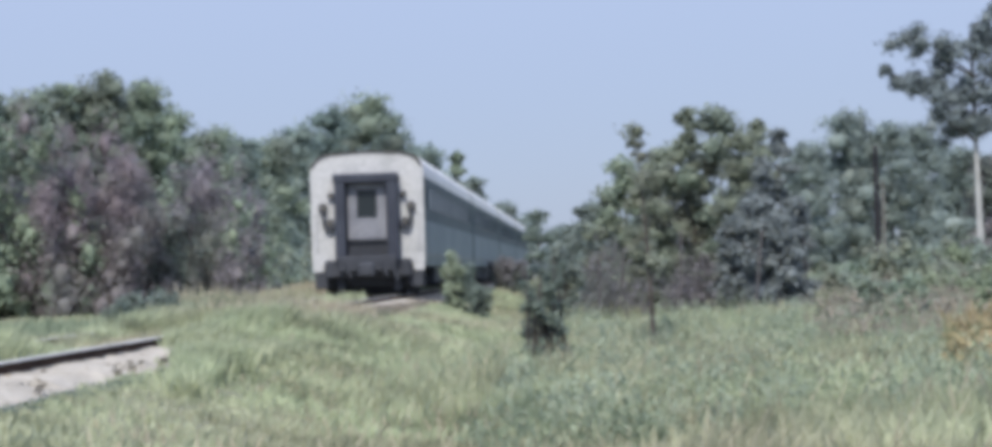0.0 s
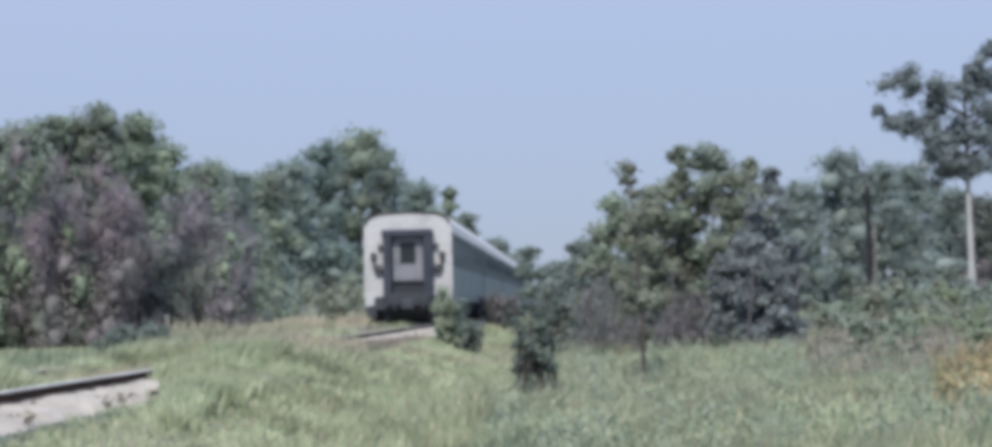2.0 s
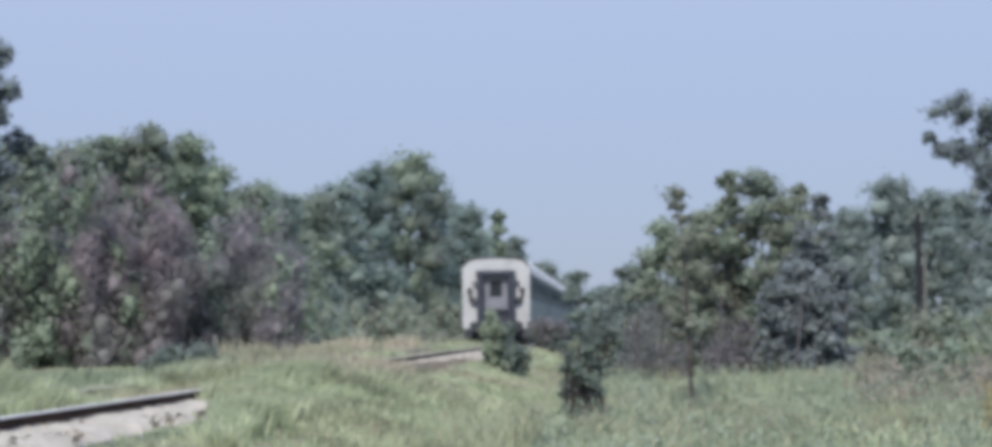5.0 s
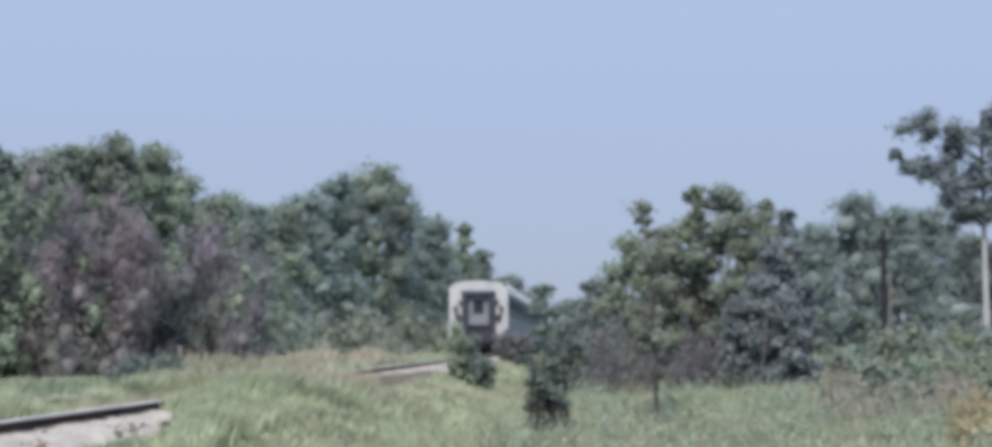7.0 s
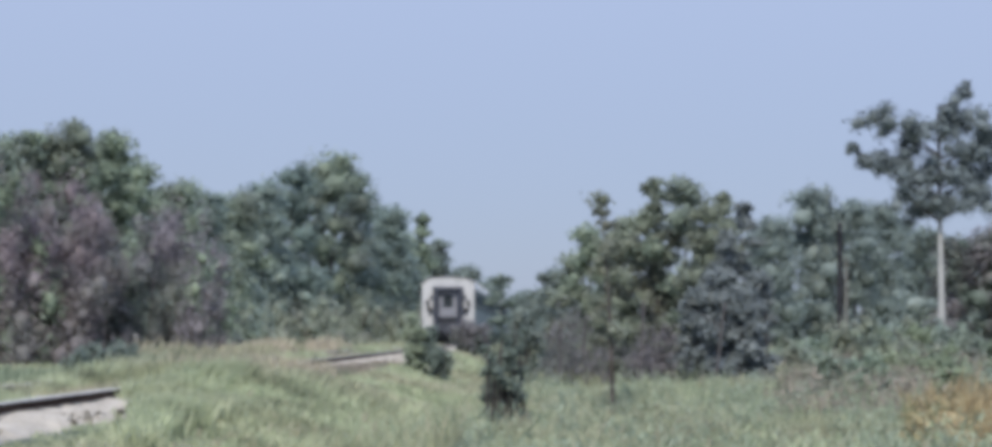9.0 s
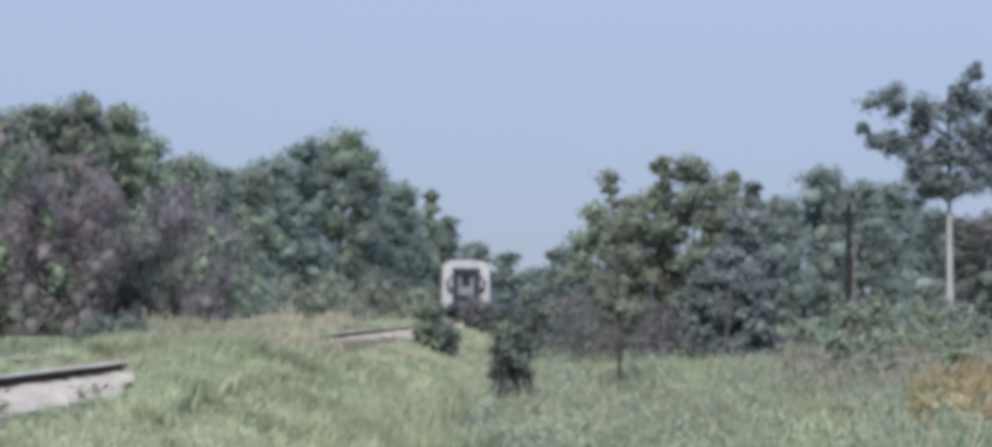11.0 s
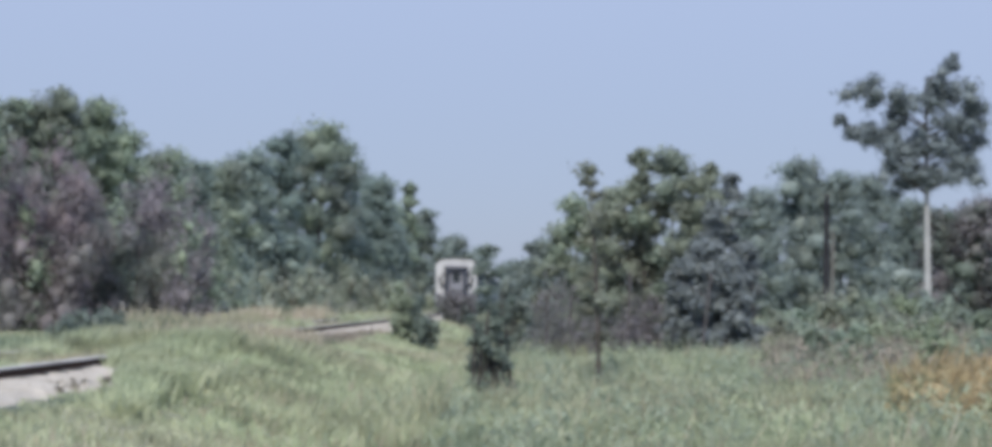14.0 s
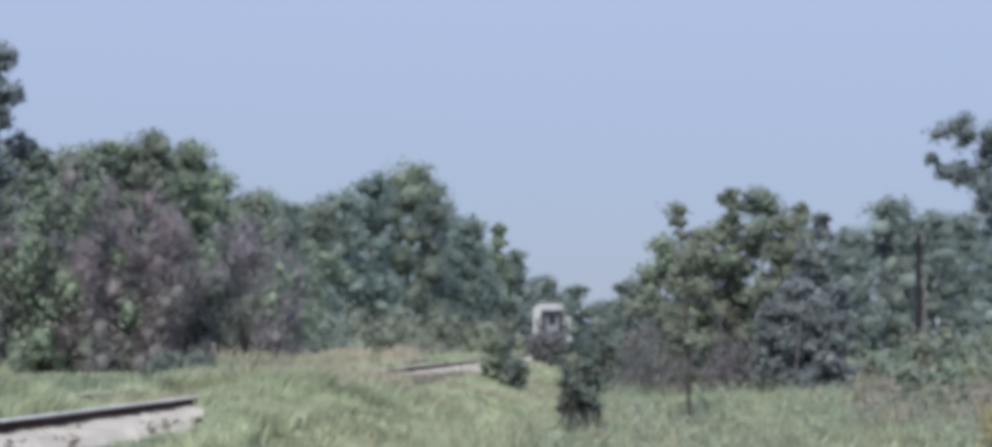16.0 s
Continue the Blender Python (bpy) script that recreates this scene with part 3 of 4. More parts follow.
# ---- trees ----
def grow_tree(name, x, y, h, r, mat, rng, low=0.12, blobs=34, per=130, leaf=0.30, trunk=BARK, point=0.0, label="", category="tree", group="", aspect=0.5):
    """A tree: tapered trunk, limbs, and a crown of many small leaves in uneven clumps."""
    z0 = float(land(np.float64(x), np.float64(y))) - 0.05
    t = new(name)
    t.matrix_basis = pose(x, y, z0)
    tr = max(0.04, 0.013 * h)
    bm = bmesh.new()
    bend = rng.normal(size=2) * 0.02 * h
    pts = [(bend[0] * k * k, bend[1] * k * k, h * 0.85 * k) for k in (0, 0.25, 0.5, 0.75, 1.0)]
    for i in range(4):
        tube(bm, pts[i], pts[i + 1], tr * (1 - 0.22 * i), tr * (1 - 0.22 * (i + 1)), 8)
    part("trunk", bm, trunk, t)
    cl = []
    lobes = max(6, blobs // 4)
    for i in range(lobes):
        u = low + (1 - low) * ((i + rng.random()) / lobes)
        v = (u - low) / (1 - low)
        env = math.sin(math.pi * min(1, 0.22 + 0.74 * v)) ** 0.7
        env = env * (1 - point) + point * (1.02 - v)
        a = i * 2.4 + rng.random()
        lr = r * (0.38 + 0.24 * rng.random()) * (1 - 0.4 * point * u)
        rr = max(0.0, r * env * math.sqrt(rng.random()) - lr * 0.3)
        zc = min(u * h, h - lr * 0.72)
        c = Vector((bend[0] * u * u + rr * math.cos(a), bend[1] * u * u + rr * math.sin(a), zc))
        if i % 2 == 0:
            bm = bmesh.new()
            tube(bm, (bend[0] * u * u, bend[1] * u * u, max(0.1, zc - rr * 0.6)), c, tr * 0.35, tr * 0.1, 5)
            part("limb", bm, trunk, t)
        cl.append((*c, lr * 0.75, lr * 0.75, lr * 0.6))
        for k in range(4):
            d = Vector(rng.normal(size=3)).normalized()
            q = lr * (0.34 + 0.34 * rng.random())
            p = c + Vector((d.x, d.y, abs(d.z) * 0.9 - 0.25)) * lr * 0.78
            cl.append((p.x, p.y, max(min(p.z, h - q * 0.6), q), q * rng.uniform(0.85, 1.35), q * rng.uniform(0.85, 1.35), q * rng.uniform(0.6, 0.95)))
    cr = new("crown", foliage_mesh("crown", leaf_quads(rng, cl, int(per * 0.62), leaf * 0.74, aspect, fuzz=0.17), cl[::5], mat, rng, 0.72))
    cr.parent = t
    tagged(t, label, category, group)
    return t


rng = np.random.default_rng(11)
# x, y, height, crown radius
WOOD_NEAR = [
    (-41.6, 148, 14.4, 2.5), (-38.9, 157, 15.0, 2.2), (-33.8, 160, 15.2, 2.2), (-39.4, 149, 14.4, 2.5),
    (-35.4, 151, 14.6, 2.3), (-33.3, 153, 14.6, 2.1), (-31.1, 155, 15.2, 1.3), (-29.5, 157, 15.2, 2.0),
    (-27.9, 158, 16.1, 2.4), (-25.8, 160, 15.7, 2.0), (-24.6, 166, 13.9, 2.1), (-23.2, 173, 13.2, 2.4),
    (-21.7, 180, 12.8, 2.2)]
WOOD_FAR = [
    (-20.7, 194, 13.8, 2.4), (-19.6, 205, 15.3, 2.6), (-17.9, 216, 17.6, 2.7), (-14.8, 223, 19.3, 3.7),
    (-12.3, 230, 17.7, 2.6), (-9.7, 252, 15.7, 2.9), (-7.3, 274, 15.8, 1.2), (-8.9, 259, 10.8, 2.9),
    (-5.8, 317, 14.7, 1.9), (-2.3, 432, 14.7, 3.6), (3.1, 540, 14.8, 3.8), (11.2, 612, 12.0, 4.4),
    (-12.1, 238, 9.1, 3.3), (-16.5, 209, 8.2, 2.9),
    (8.1, 300, 7.4, 2.2), (11.2, 304, 7.2, 2.6), (15.2, 310, 8.0, 3.0)]
WOOD_EAST = [
    (26.4, 209, 12.2, 2.6), (31.6, 216, 15.4, 3.6), (35.5, 216, 14.1, 2.7), (42.6, 238, 15.3, 2.6),
    (38.3, 198, 10.8, 2.5), (37.8, 180, 9.2, 2.5), (41.3, 180, 10.2, 2.8)]
for i, (x, y, h, r) in enumerate(WOOD_NEAR):
    m = (LEAF_BLUE, LEAF_OAK, LEAF_OAK, LEAF_OAK, LEAF_OAK, LEAF_YELLOW, LEAF_OAK, LEAF_YELLOW, LEAF_YELLOW, LEAF_OAK, LEAF_OAK, LEAF_OAK, LEAF_BLUE)[i]
    grow_tree("broadleaf_tree", x, y, h * 1.035, r * 1.2, m, rng, 0.05, 100, 85, 0.24, label="tall leafy green tree at the edge of the wood", group="trees of the wood")
for i, (x, y, h, r) in enumerate(WOOD_FAR):
    grow_tree("broadleaf_tree", x, y, h * 1.035, r * 1.2, LEAF_HAZE if y > 290 else LEAF_OAK if i % 3 == 0 else LEAF_BLUE, rng, 0.04, 100, 80, 0.27 if y < 270 else 0.40, label="dense rounded leafy tree beside the railway", group="trees of the wood")
WOOD_BACK = [
    (-44.3, 162, 14.8, 1.8), (-41.1, 166, 15.1, 1.8), (-38.2, 169, 15.3, 1.9), (-35.9, 171, 15.7, 1.9),
    (-33.7, 174, 16.0, 1.9), (-32.0, 175, 16.6, 1.9), (-30.5, 182, 17.2, 2.0), (-29.5, 191, 16.2, 2.1),
    (-28.2, 200, 14.9, 2.2), (-26.7, 209, 14.3, 2.3), (-24.8, 219, 14.4, 2.4), (-23.2, 230, 15.6, 2.6),
    (-21.8, 244, 17.8, 2.7), (-19.6, 262, 20.7, 2.9), (-16.7, 280, 21.3, 3.1), (-13.5, 297, 19.0, 3.3),
    (-10.1, 313, 16.4, 3.5)]
for i, (x, y, h, r) in enumerate(WOOD_BACK):
    grow_tree("broadleaf_tree", x, y, h, r * 1.3, LEAF_BLUE if i % 2 else LEAF_OAK, rng, 0.4, 44, 80, 0.32, label="leafy green tree deeper in the wood", group="trees of the wood")
WOOD_EAST_BACK = [
    (31.0, 259, 13.5, 2.9), (34.3, 259, 15.3, 2.9), (37.7, 259, 17.3, 2.9), (41.0, 259, 16.5, 2.9),
    (44.3, 259, 15.9, 2.9), (47.6, 259, 15.2, 2.9), (50.9, 259, 13.6, 2.9), (54.2, 259, 13.0, 2.9),
    (57.5, 259, 13.4, 2.9), (60.8, 259, 13.7, 2.9)]
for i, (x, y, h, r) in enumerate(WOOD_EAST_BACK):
    grow_tree("broadleaf_tree", x, y, h, r * 1.3, LEAF_HAZE, rng, 0.04, 56, 75, 0.34, label="tree in the far wood, leaves paled for haze", group="trees behind the poles")
for i, (x, y, h, r) in enumerate(WOOD_EAST):
    grow_tree("broadleaf_tree", x, y, h * 1.035, r * 1.2, TWIGS_GREY if i > 4 else LEAF_HAZE, rng, 0.04, 90, 80, 0.27, label="brownish half-bare tree behind the pine" if i > 4 else "distant tree behind the poles, its green paled for haze", group="trees behind the poles")


KNOTS = 7           # clumps stacked at each spot of a dense thicket


def thicket(name, spots, h, r, mat, n_each, size, aspect, upright, label, rng, category="thicket", uneven=0.3, heart=0.0):
    """Tangled stuff standing on the ground at many spots."""
    bl = []
    for x, y in spots:
        g = float(land(np.float64(x), np.float64(y)))
        hh = h * (0.9 + 2 * uneven * (rng.random() - 0.5))
        if not heart:
            bl.append((x, y, g + hh * 0.48, r * (0.7 + 0.6 * rng.random()), r * (0.7 + 0.6 * rng.random()), hh * 0.52))
            continue
        for k in range(KNOTS):
            u = (k + rng.random()) / KNOTS
            q = r * (0.45 + 0.4 * rng.random()) * (1.15 - 0.5 * u)
            bl.append((x + rng.normal() * r * 0.45, y + rng.normal() * r * 0.45, g + max(q * 0.6, u * hh - q * 0.5), q, q, q * (1.1 + 0.9 * rng.random())))
    v = leaf_quads(rng, bl, n_each // KNOTS if heart else n_each, size, aspect, upright, 0.5, 0.45 if upright < 0.3 else 0.0, 0.35 if heart else 0.0)
    ob = new(name, foliage_mesh(name, v, bl, mat, rng, heart) if heart else quads_mesh(name, v, mat))
    tagged(ob, label, category, kind="stuff")
    return ob


# the brown brush along the wood's edge
spots = [(-38 + 0.5 * i + rng.normal() * 0.8, 128 + 0.40 * i + rng.normal() * 1.2) for i in range(44)]
thicket("brush", spots, 7.0, 1.6, TWIGS, 1495, 0.24, 0.14, 0.45, "brown leafless brush and vines along the wood", rng, heart=0.45, uneven=0.6)
spots = [(-38 + 13.0 * rng.random(), 130 + 3 * rng.random()) for i in range(16)]
thicket("undergrowth", spots, 9.8, 1.2, LEAF_OAK, 760, 0.17, 0.5, 0.0, "green vines hanging over the trees", rng, heart=0.5, uneven=0.4)
spots = [(-27 + 12.0 * rng.random(), 134 + 9 * rng.random()) for i in range(22)]
thicket("brush", spots, 6.4, 0.9, TWIGS, 947, 0.24, 0.14, 0.45, "purplish brown brush and creepers before the trees", rng, heart=0.45, uneven=0.7)
spots = [(-38 + 25 * rng.random(), 132 + 10 * rng.random()) for i in range(13)]
thicket("undergrowth", spots, 7.5, 1.2, LEAF_BLUE, 561, 0.16, 0.5, 0.0, "green saplings among the brush", rng, uneven=0.35, heart=0.38)
spots = [(-38 + 25 * rng.random(), 132 + 10 * rng.random()) for i in range(11)]
thicket("undergrowth", spots, 8.5, 1.2, LEAF_OAK, 561, 0.16, 0.5, 0.0, "green leafy vines over the brush", rng, uneven=0.25, heart=0.38)
spots = [(-16.5 + 0.42 * i + rng.normal() * 0.8, 150 + 4.2 * i + rng.normal() * 2) for i in range(26)]
thicket("undergrowth", spots, 4.0, 2.0, LEAF_COPSE, 442, 0.16, 0.5, 0.0, "green undergrowth below the trees", rng, heart=0.38)

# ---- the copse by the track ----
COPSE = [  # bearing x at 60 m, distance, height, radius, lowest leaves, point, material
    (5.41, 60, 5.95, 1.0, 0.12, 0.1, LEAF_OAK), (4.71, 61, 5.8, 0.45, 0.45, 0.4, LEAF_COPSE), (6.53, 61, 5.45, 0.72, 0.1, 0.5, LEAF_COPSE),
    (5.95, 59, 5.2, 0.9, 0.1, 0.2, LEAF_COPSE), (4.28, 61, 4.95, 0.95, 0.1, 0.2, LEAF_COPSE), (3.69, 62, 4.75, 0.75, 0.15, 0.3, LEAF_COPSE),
    (2.94, 63, 4.5, 0.7, 0.12, 0.3, LEAF_OAK), (2.35, 65, 3.85, 0.65, 0.1, 0.3, LEAF_COPSE), (1.85, 67, 3.4, 0.55, 0.1, 0.3, LEAF_HAZE),
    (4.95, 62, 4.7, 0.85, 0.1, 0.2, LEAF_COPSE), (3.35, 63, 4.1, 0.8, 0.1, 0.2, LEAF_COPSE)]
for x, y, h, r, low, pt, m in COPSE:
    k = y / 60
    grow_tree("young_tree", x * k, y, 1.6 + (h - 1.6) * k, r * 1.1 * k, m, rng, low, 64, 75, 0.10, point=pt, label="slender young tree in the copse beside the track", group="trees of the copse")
for x, y, h, r in ((6.78, 58.3, 5.1, 0.72), (6.2, 57.9, 4.3, 0.7), (7.2, 58.6, 3.2, 0.5), (6.0, 57.5, 3.4, 0.75), (5.55, 58, 2.7, 0.6), (6.5, 57, 2.9, 0.8), (4.9, 64, 3.0, 0.8)):
    grow_tree("cedar", x, y, h, r, LEAF_DARK, rng, 0.02, 70, 100, 0.09, point=0.55 if h > 4 else 0.3, label="dark dense cedar in the copse", group="cedars of the copse")
# a slender tree that stands in the grass before the copse
grow_tree("young_tree", 2.1, 36, 3.9, 0.43, LEAF_COPSE, rng, 0.28, 46, 46, 0.05, point=0.5, label="slender thin-stemmed tree standing in the grass")
spots = [(1.9 + 3.6 * rng.random(), 58 + 5 * rng.random()) for _ in range(34)]
thicket("brush", spots, 2.2, 0.45, TWIGS_GREY, 230, 0.13, 0.16, 0.5, "brown twiggy undergrowth of the copse", rng)

# the reddish brown mass of vines over the wood's near edge
spots = [(-30 + 8.2 * rng.random(), 129.5 + 4.5 * rng.random()) for i in range(17)]
thicket("brush", spots, 10.3, 1.3, TWIGS_RED, 1250, 0.22, 0.17, 0.35, "reddish brown vines smothering the trees", rng, heart=0.45, uneven=0.35)



def bare_stem(x, y, h, r, rng, label, group):
    """A crooked leafless stem with a few limbs."""
    t = new("bare_stem")
    t.matrix_basis = pose(x, y, float(land(np.float64(x), np.float64(y))) - 0.1)
    top = Vector((rng.normal() * 0.06 * h, rng.normal() * 0.05 * h, h))
    mid = top * 0.55 + Vector((rng.normal() * 0.03 * h, 0, 0))
    bm = bmesh.new()
    hose(bm, [(0, 0, 0), mid * 0.5, mid, mid.lerp(top, 0.5), top], r, 7)
    part("trunk", bm, STEM_GREY, t)
    for k in range(3):
        foot = mid.lerp(top, 0.2 + 0.25 * k)
        bm = bmesh.new()
        tube(bm, foot, foot + Vector((rng.normal() * 0.15 * h, rng.normal() * 0.08 * h, (0.12 + 0.1 * rng.random()) * h)), r * 0.5, r * 0.18, 6)
        part("limb", bm, STEM_GREY, t)
    tagged(t, label, "dead tree", group)


# bare stems showing through the brush, and thin ones before the copse
for i in range(10):
    bare_stem(-37 + 2.2 * i + rng.normal() * 0.5, 129.0 + 0.8 * i + rng.random(), 3.0 + 4.0 * rng.random(), 0.055, rng, "bare grey stem standing in the brown brush", "bare stems in the brush")
for x, y, h in ((5.75, 56.2, 2.5), (7.35, 57.4, 2.3), (2.75, 56.5, 2.2), (3.9, 57.0, 2.6), (1.95, 57.5, 2.0)):
    bare_stem(x, y, h, 0.03, rng, "thin bare stem at the foot of the copse", "thin stems of the copse")

# ---- sapling and bushes in the field ----


def bush(name, x, y, h, w, mat, rng, stems=6, clumps=16, per=70, leaf=0.07, label="", group=""):
    """Several thin stems with leaves in small clumps along them."""
    b = new(name)
    b.matrix_basis = pose(x, y, float(land(np.float64(x), np.float64(y))) - 0.03)
    cl = []
    for i in range(stems):
        a = 2 * math.pi * (i + rng.random()) / stems
        top = Vector((math.cos(a) * w * (0.3 + 0.7 * rng.random()), math.sin(a) * w * (0.3 + 0.7 * rng.random()), h * (0.74 + 0.26 * rng.random())))
        foot = Vector((math.cos(a) * 0.08, math.sin(a) * 0.08, 0))
        mid = foot.lerp(top, 0.5) + Vector(rng.normal(size=3) * 0.05)
        bm = bmesh.new()
        tube(bm, foot, mid, 0.022, 0.015, 6)
        tube(bm, mid, top, 0.015, 0.006, 6)
        part("stem", bm, BARK, b)
        for k in range(clumps // 4):
            p = foot.lerp(top, 0.06 + 0.94 * rng.random()) + Vector(rng.normal(size=3) * w * 0.22)
            rr = w * (0.22 + 0.2 * rng.random())
            cl.append((p.x, p.y, max(p.z, rr), rr, rr, rr * 1.2))
    lv = new("leaves", foliage_mesh("leaves", leaf_quads(rng, cl, int(per * 0.68), leaf * 0.92, 0.45, fuzz=0.2), cl[::2], mat, rng, 0.55))
    lv.parent = b
    tagged(b, label, "shrub", group)
    return b


grow_tree("sapling", 0.32, 28.0, 2.42, 0.33, LEAF_SAPLING, rng, 0.24, 46, 40, 0.042, point=0.35, label="dark green sapling standing in the tall grass", category="sapling", group="saplings in the grass")
bush("sapling", 0.16, 27.8, 1.6, 0.13, LEAF_SAPLING, rng, 8, 24, 34, 0.042, "dark bushy sapling standing in the tall grass", "saplings in the grass")
bush("sapling", 0.33, 28.1, 1.95, 0.17, LEAF_SAPLING, rng, 8, 24, 34, 0.042, "dark leafy sapling standing in the tall grass", "saplings in the grass")
bush("sapling", 0.47, 28.3, 1.5, 0.11, LEAF_SAPLING, rng, 6, 24, 34, 0.042, "slim dark sapling standing in the tall grass", "saplings in the grass")
bush("shrub", -1.45, 56.6, 1.3, 0.34, LEAF_SAPLING, rng, 8, 16, 60, 0.07, "dense dark shrub beside the rails")
# upper leaves of the same shrub, their lit side put into a paler colour
bush("shrub", -1.66, 56.3, 1.6, 0.27, LEAF_PALE, rng, 9, 16, 70, 0.07, "leaning upper part of the shrub beside the rails, coloured pale where lit")
bush("shrub", -1.0, 55.5, 1.1, 0.3, LEAF_SAPLING, rng, 6, 16, 80, 0.07, "low dark shrub beside the rails")
for y in (36.5, 37.6, 38.8, 40.0):
    bush("shrub", track_x(y) - 1.5 - 0.3 * rng.random(), y, 0.58 + 0.14 * rng.random(), 0.26, LEAF_SAPLING, rng, 7, 16, 50, 0.05, "low dark green shrub beyond the rails", "low shrubs beyond the rails")
for x, y, h in ((-0.7, 97, 1.35), (-0.25, 100, 1.55), (0.15, 103, 1.4)):
    bush("shrub", x, y, h, 0.45, TWIGS_GREY, rng, 9, 20, 70, 0.10, "brown twiggy shrub on the verge beside the track", "brown shrubs on the verge")
bush("shrub", 1.05, 52, 2.1, 0.34, LEAF_OAK, rng, 7, 18, 80, 0.09, "pale green shrub between the sapling and the copse")
for i in range(34):
    y = 62 + 55 * rng.random()
    x = y * (0.135 + 0.11 * rng.random())
    bush("shrub", x, y, 0.9 + 1.1 * rng.random(), 0.65 + 0.45 * rng.random(), (LEAF_OAK, LEAF_COPSE, WEED_DARK, LEAF_COPSE)[i % 5 % 4], rng, 7, 20, 80, 0.14, "rounded dull shrub in the rough ground below the poles", "shrubs below the poles")


for i in range(14):
    y = 40 + 22 * rng.random()
    bush("shrub", y * (0.15 + 0.10 * rng.random()), y, 0.9 + 0.5 * rng.random(), 0.4, (WEED_DARK, LEAF_OAK)[i % 2], rng, 6, 16, 60, 0.07, "low green shrub among brown weeds", "low shrubs in the weeds")


# ---- poles and the tall pines ----
def pole(x, y, h, r, mat, label, lean=0.0):
    p = new("utility_pole")
    z = float(land(np.float64(x), np.float64(y)))
    p.matrix_basis = pose(x, y, z - 0.3, 0, lean, 0)
    bm = bmesh.new()
    tube(bm, (0, 0, 0), (0, 0, h + 0.3), r, r * 0.75, 12)
    part("shaft", bm, mat, p)
    bm = bmesh.new()
    tube(bm, (0, 0, h + 0.3), (0, 0, h + 0.36), r * 0.8, r * 0.5, 12)
    part("pole_cap", bm, STEEL, p)
    for k in range(9):
        bm = bmesh.new()
        s = 1 if k % 2 else -1
        tube(bm, (s * r * 0.8, 0, 3 + k * 0.55), (s * (r + 0.14), 0, 3 + k * 0.55), 0.02, n=6)
        part("step_bolt", bm, STEEL, p)
    tagged(p, label, "utility pole", "utility poles")
    return p


pole(22.9, 145, 8.7, 0.21, POLE_WOOD, "dark creosoted wooden utility pole")
def marker_post(x, y, h):
    p = new("marker_post")
    p.matrix_basis = pose(x, y, float(land(np.float64(x), np.float64(y))) - 0.1)
    bm = bmesh.new()
    box(bm, -0.11, 0.11, -0.08, 0.08, 0, h, 0.02)
    part("post", bm, POLE_GREY, p)
    bm = bmesh.new()
    box(bm, -0.14, 0.14, -0.10, 0.10, h, h + 0.06, 0.02)
    part("cap", bm, BARK_PALE, p)
    tagged(p, "short pale wooden marker post before the wood", "post")


marker_post(-19.3, 128, 2.0)
pole(25.4, 158, 6.9, 0.10, POLE_GREY, "thin weathered grey pole behind the utility pole")


def grow_pine(x, y, h, clumps, rng, label, pale=True, lean=0.0):
    """A tall pine: bare trunk, crooked limbs, flat tufts of needles. clumps: across, height, radius."""
    t = new("pine_tree")
    t.matrix_basis = pose(x, y, float(land(np.float64(x), np.float64(y))) - 0.1)
    bm = bmesh.new()
    for i in range(8):
        a, b = i / 8, (i + 1) / 8
        # sunlit trunk below, shaded leader above: the difference is in the bark colours
        if i == 5:
            part("trunk", bm, BARK_PALE if pale else BARK, t, "bare pine trunk, lower part coloured pale as sunlit" if pale else "")
            bm = bmesh.new()
        tube(bm, (lean * a, 0, h * a), (lean * b, 0, h * b), 0.28 * (1 - 0.7 * a), 0.28 * (1 - 0.7 * b), 10)
    part("leader", bm, BARK, t)
    cl = []
    for cx, cz, r in clumps:
        bm = bmesh.new()
        dy = rng.normal() * 1.0
        foot = max(cz - abs(cx) * 0.5 - 0.4, h * 0.45)
        tube(bm, (lean * foot / h, 0, foot), (cx * 0.5, dy * 0.5, (foot + cz) / 2 - 0.1), 0.10, 0.07, 6)
        tube(bm, (cx * 0.5, dy * 0.5, (foot + cz) / 2 - 0.1), (cx, dy, cz), 0.07, 0.03, 6)
        part("limb", bm, BARK, t)
        for k in range(9):
            q = r * (0.38 + 0.32 * rng.random())
            cl.append((cx + rng.normal() * r * 0.5, dy + rng.normal() * r * 0.5, cz + rng.normal() * r * 0.42, q * 1.1, q, q * 0.95))
    cr = new("crown", foliage_mesh("crown", leaf_quads(rng, cl, 70, 0.2, 0.35), cl, LEAF_PINE, rng, 0.55))
    cr.parent = t
    tagged(t, label, "pine tree", "tall pines")
    return t


PINE = [(-4.4, 17.0, 1.3), (-2.6, 16.3, 1.4), (-3.2, 14.5, 1.2), (-4.9, 13.9, 0.9), (-4.0, 13.8, 0.8), (-1.9, 13.0, 1.3), (-2.8, 11.6, 1.1), (-1.4, 11.0, 1.1),
        (-0.2, 16.6, 0.9), (0.5, 17.5, 0.9), (1.9, 17.2, 1.2), (1.5, 15.0, 1.2), (-0.4, 13.2, 1.0), (0.8, 13.0, 1.2), (1.6, 11.3, 1.1), (0.0, 11.2, 1.0),
        (3.0, 16.2, 1.3), (3.2, 13.6, 1.3), (1.7, 19.2, 0.6), (-6.3, 15.0, 0.4), (2.6, 11.8, 1.2)]
grow_pine(32.9, 162, 17.6, PINE, rng, "tall pine with a bare trunk, coloured pale where sunlit, and tufted crown", True, -0.3)
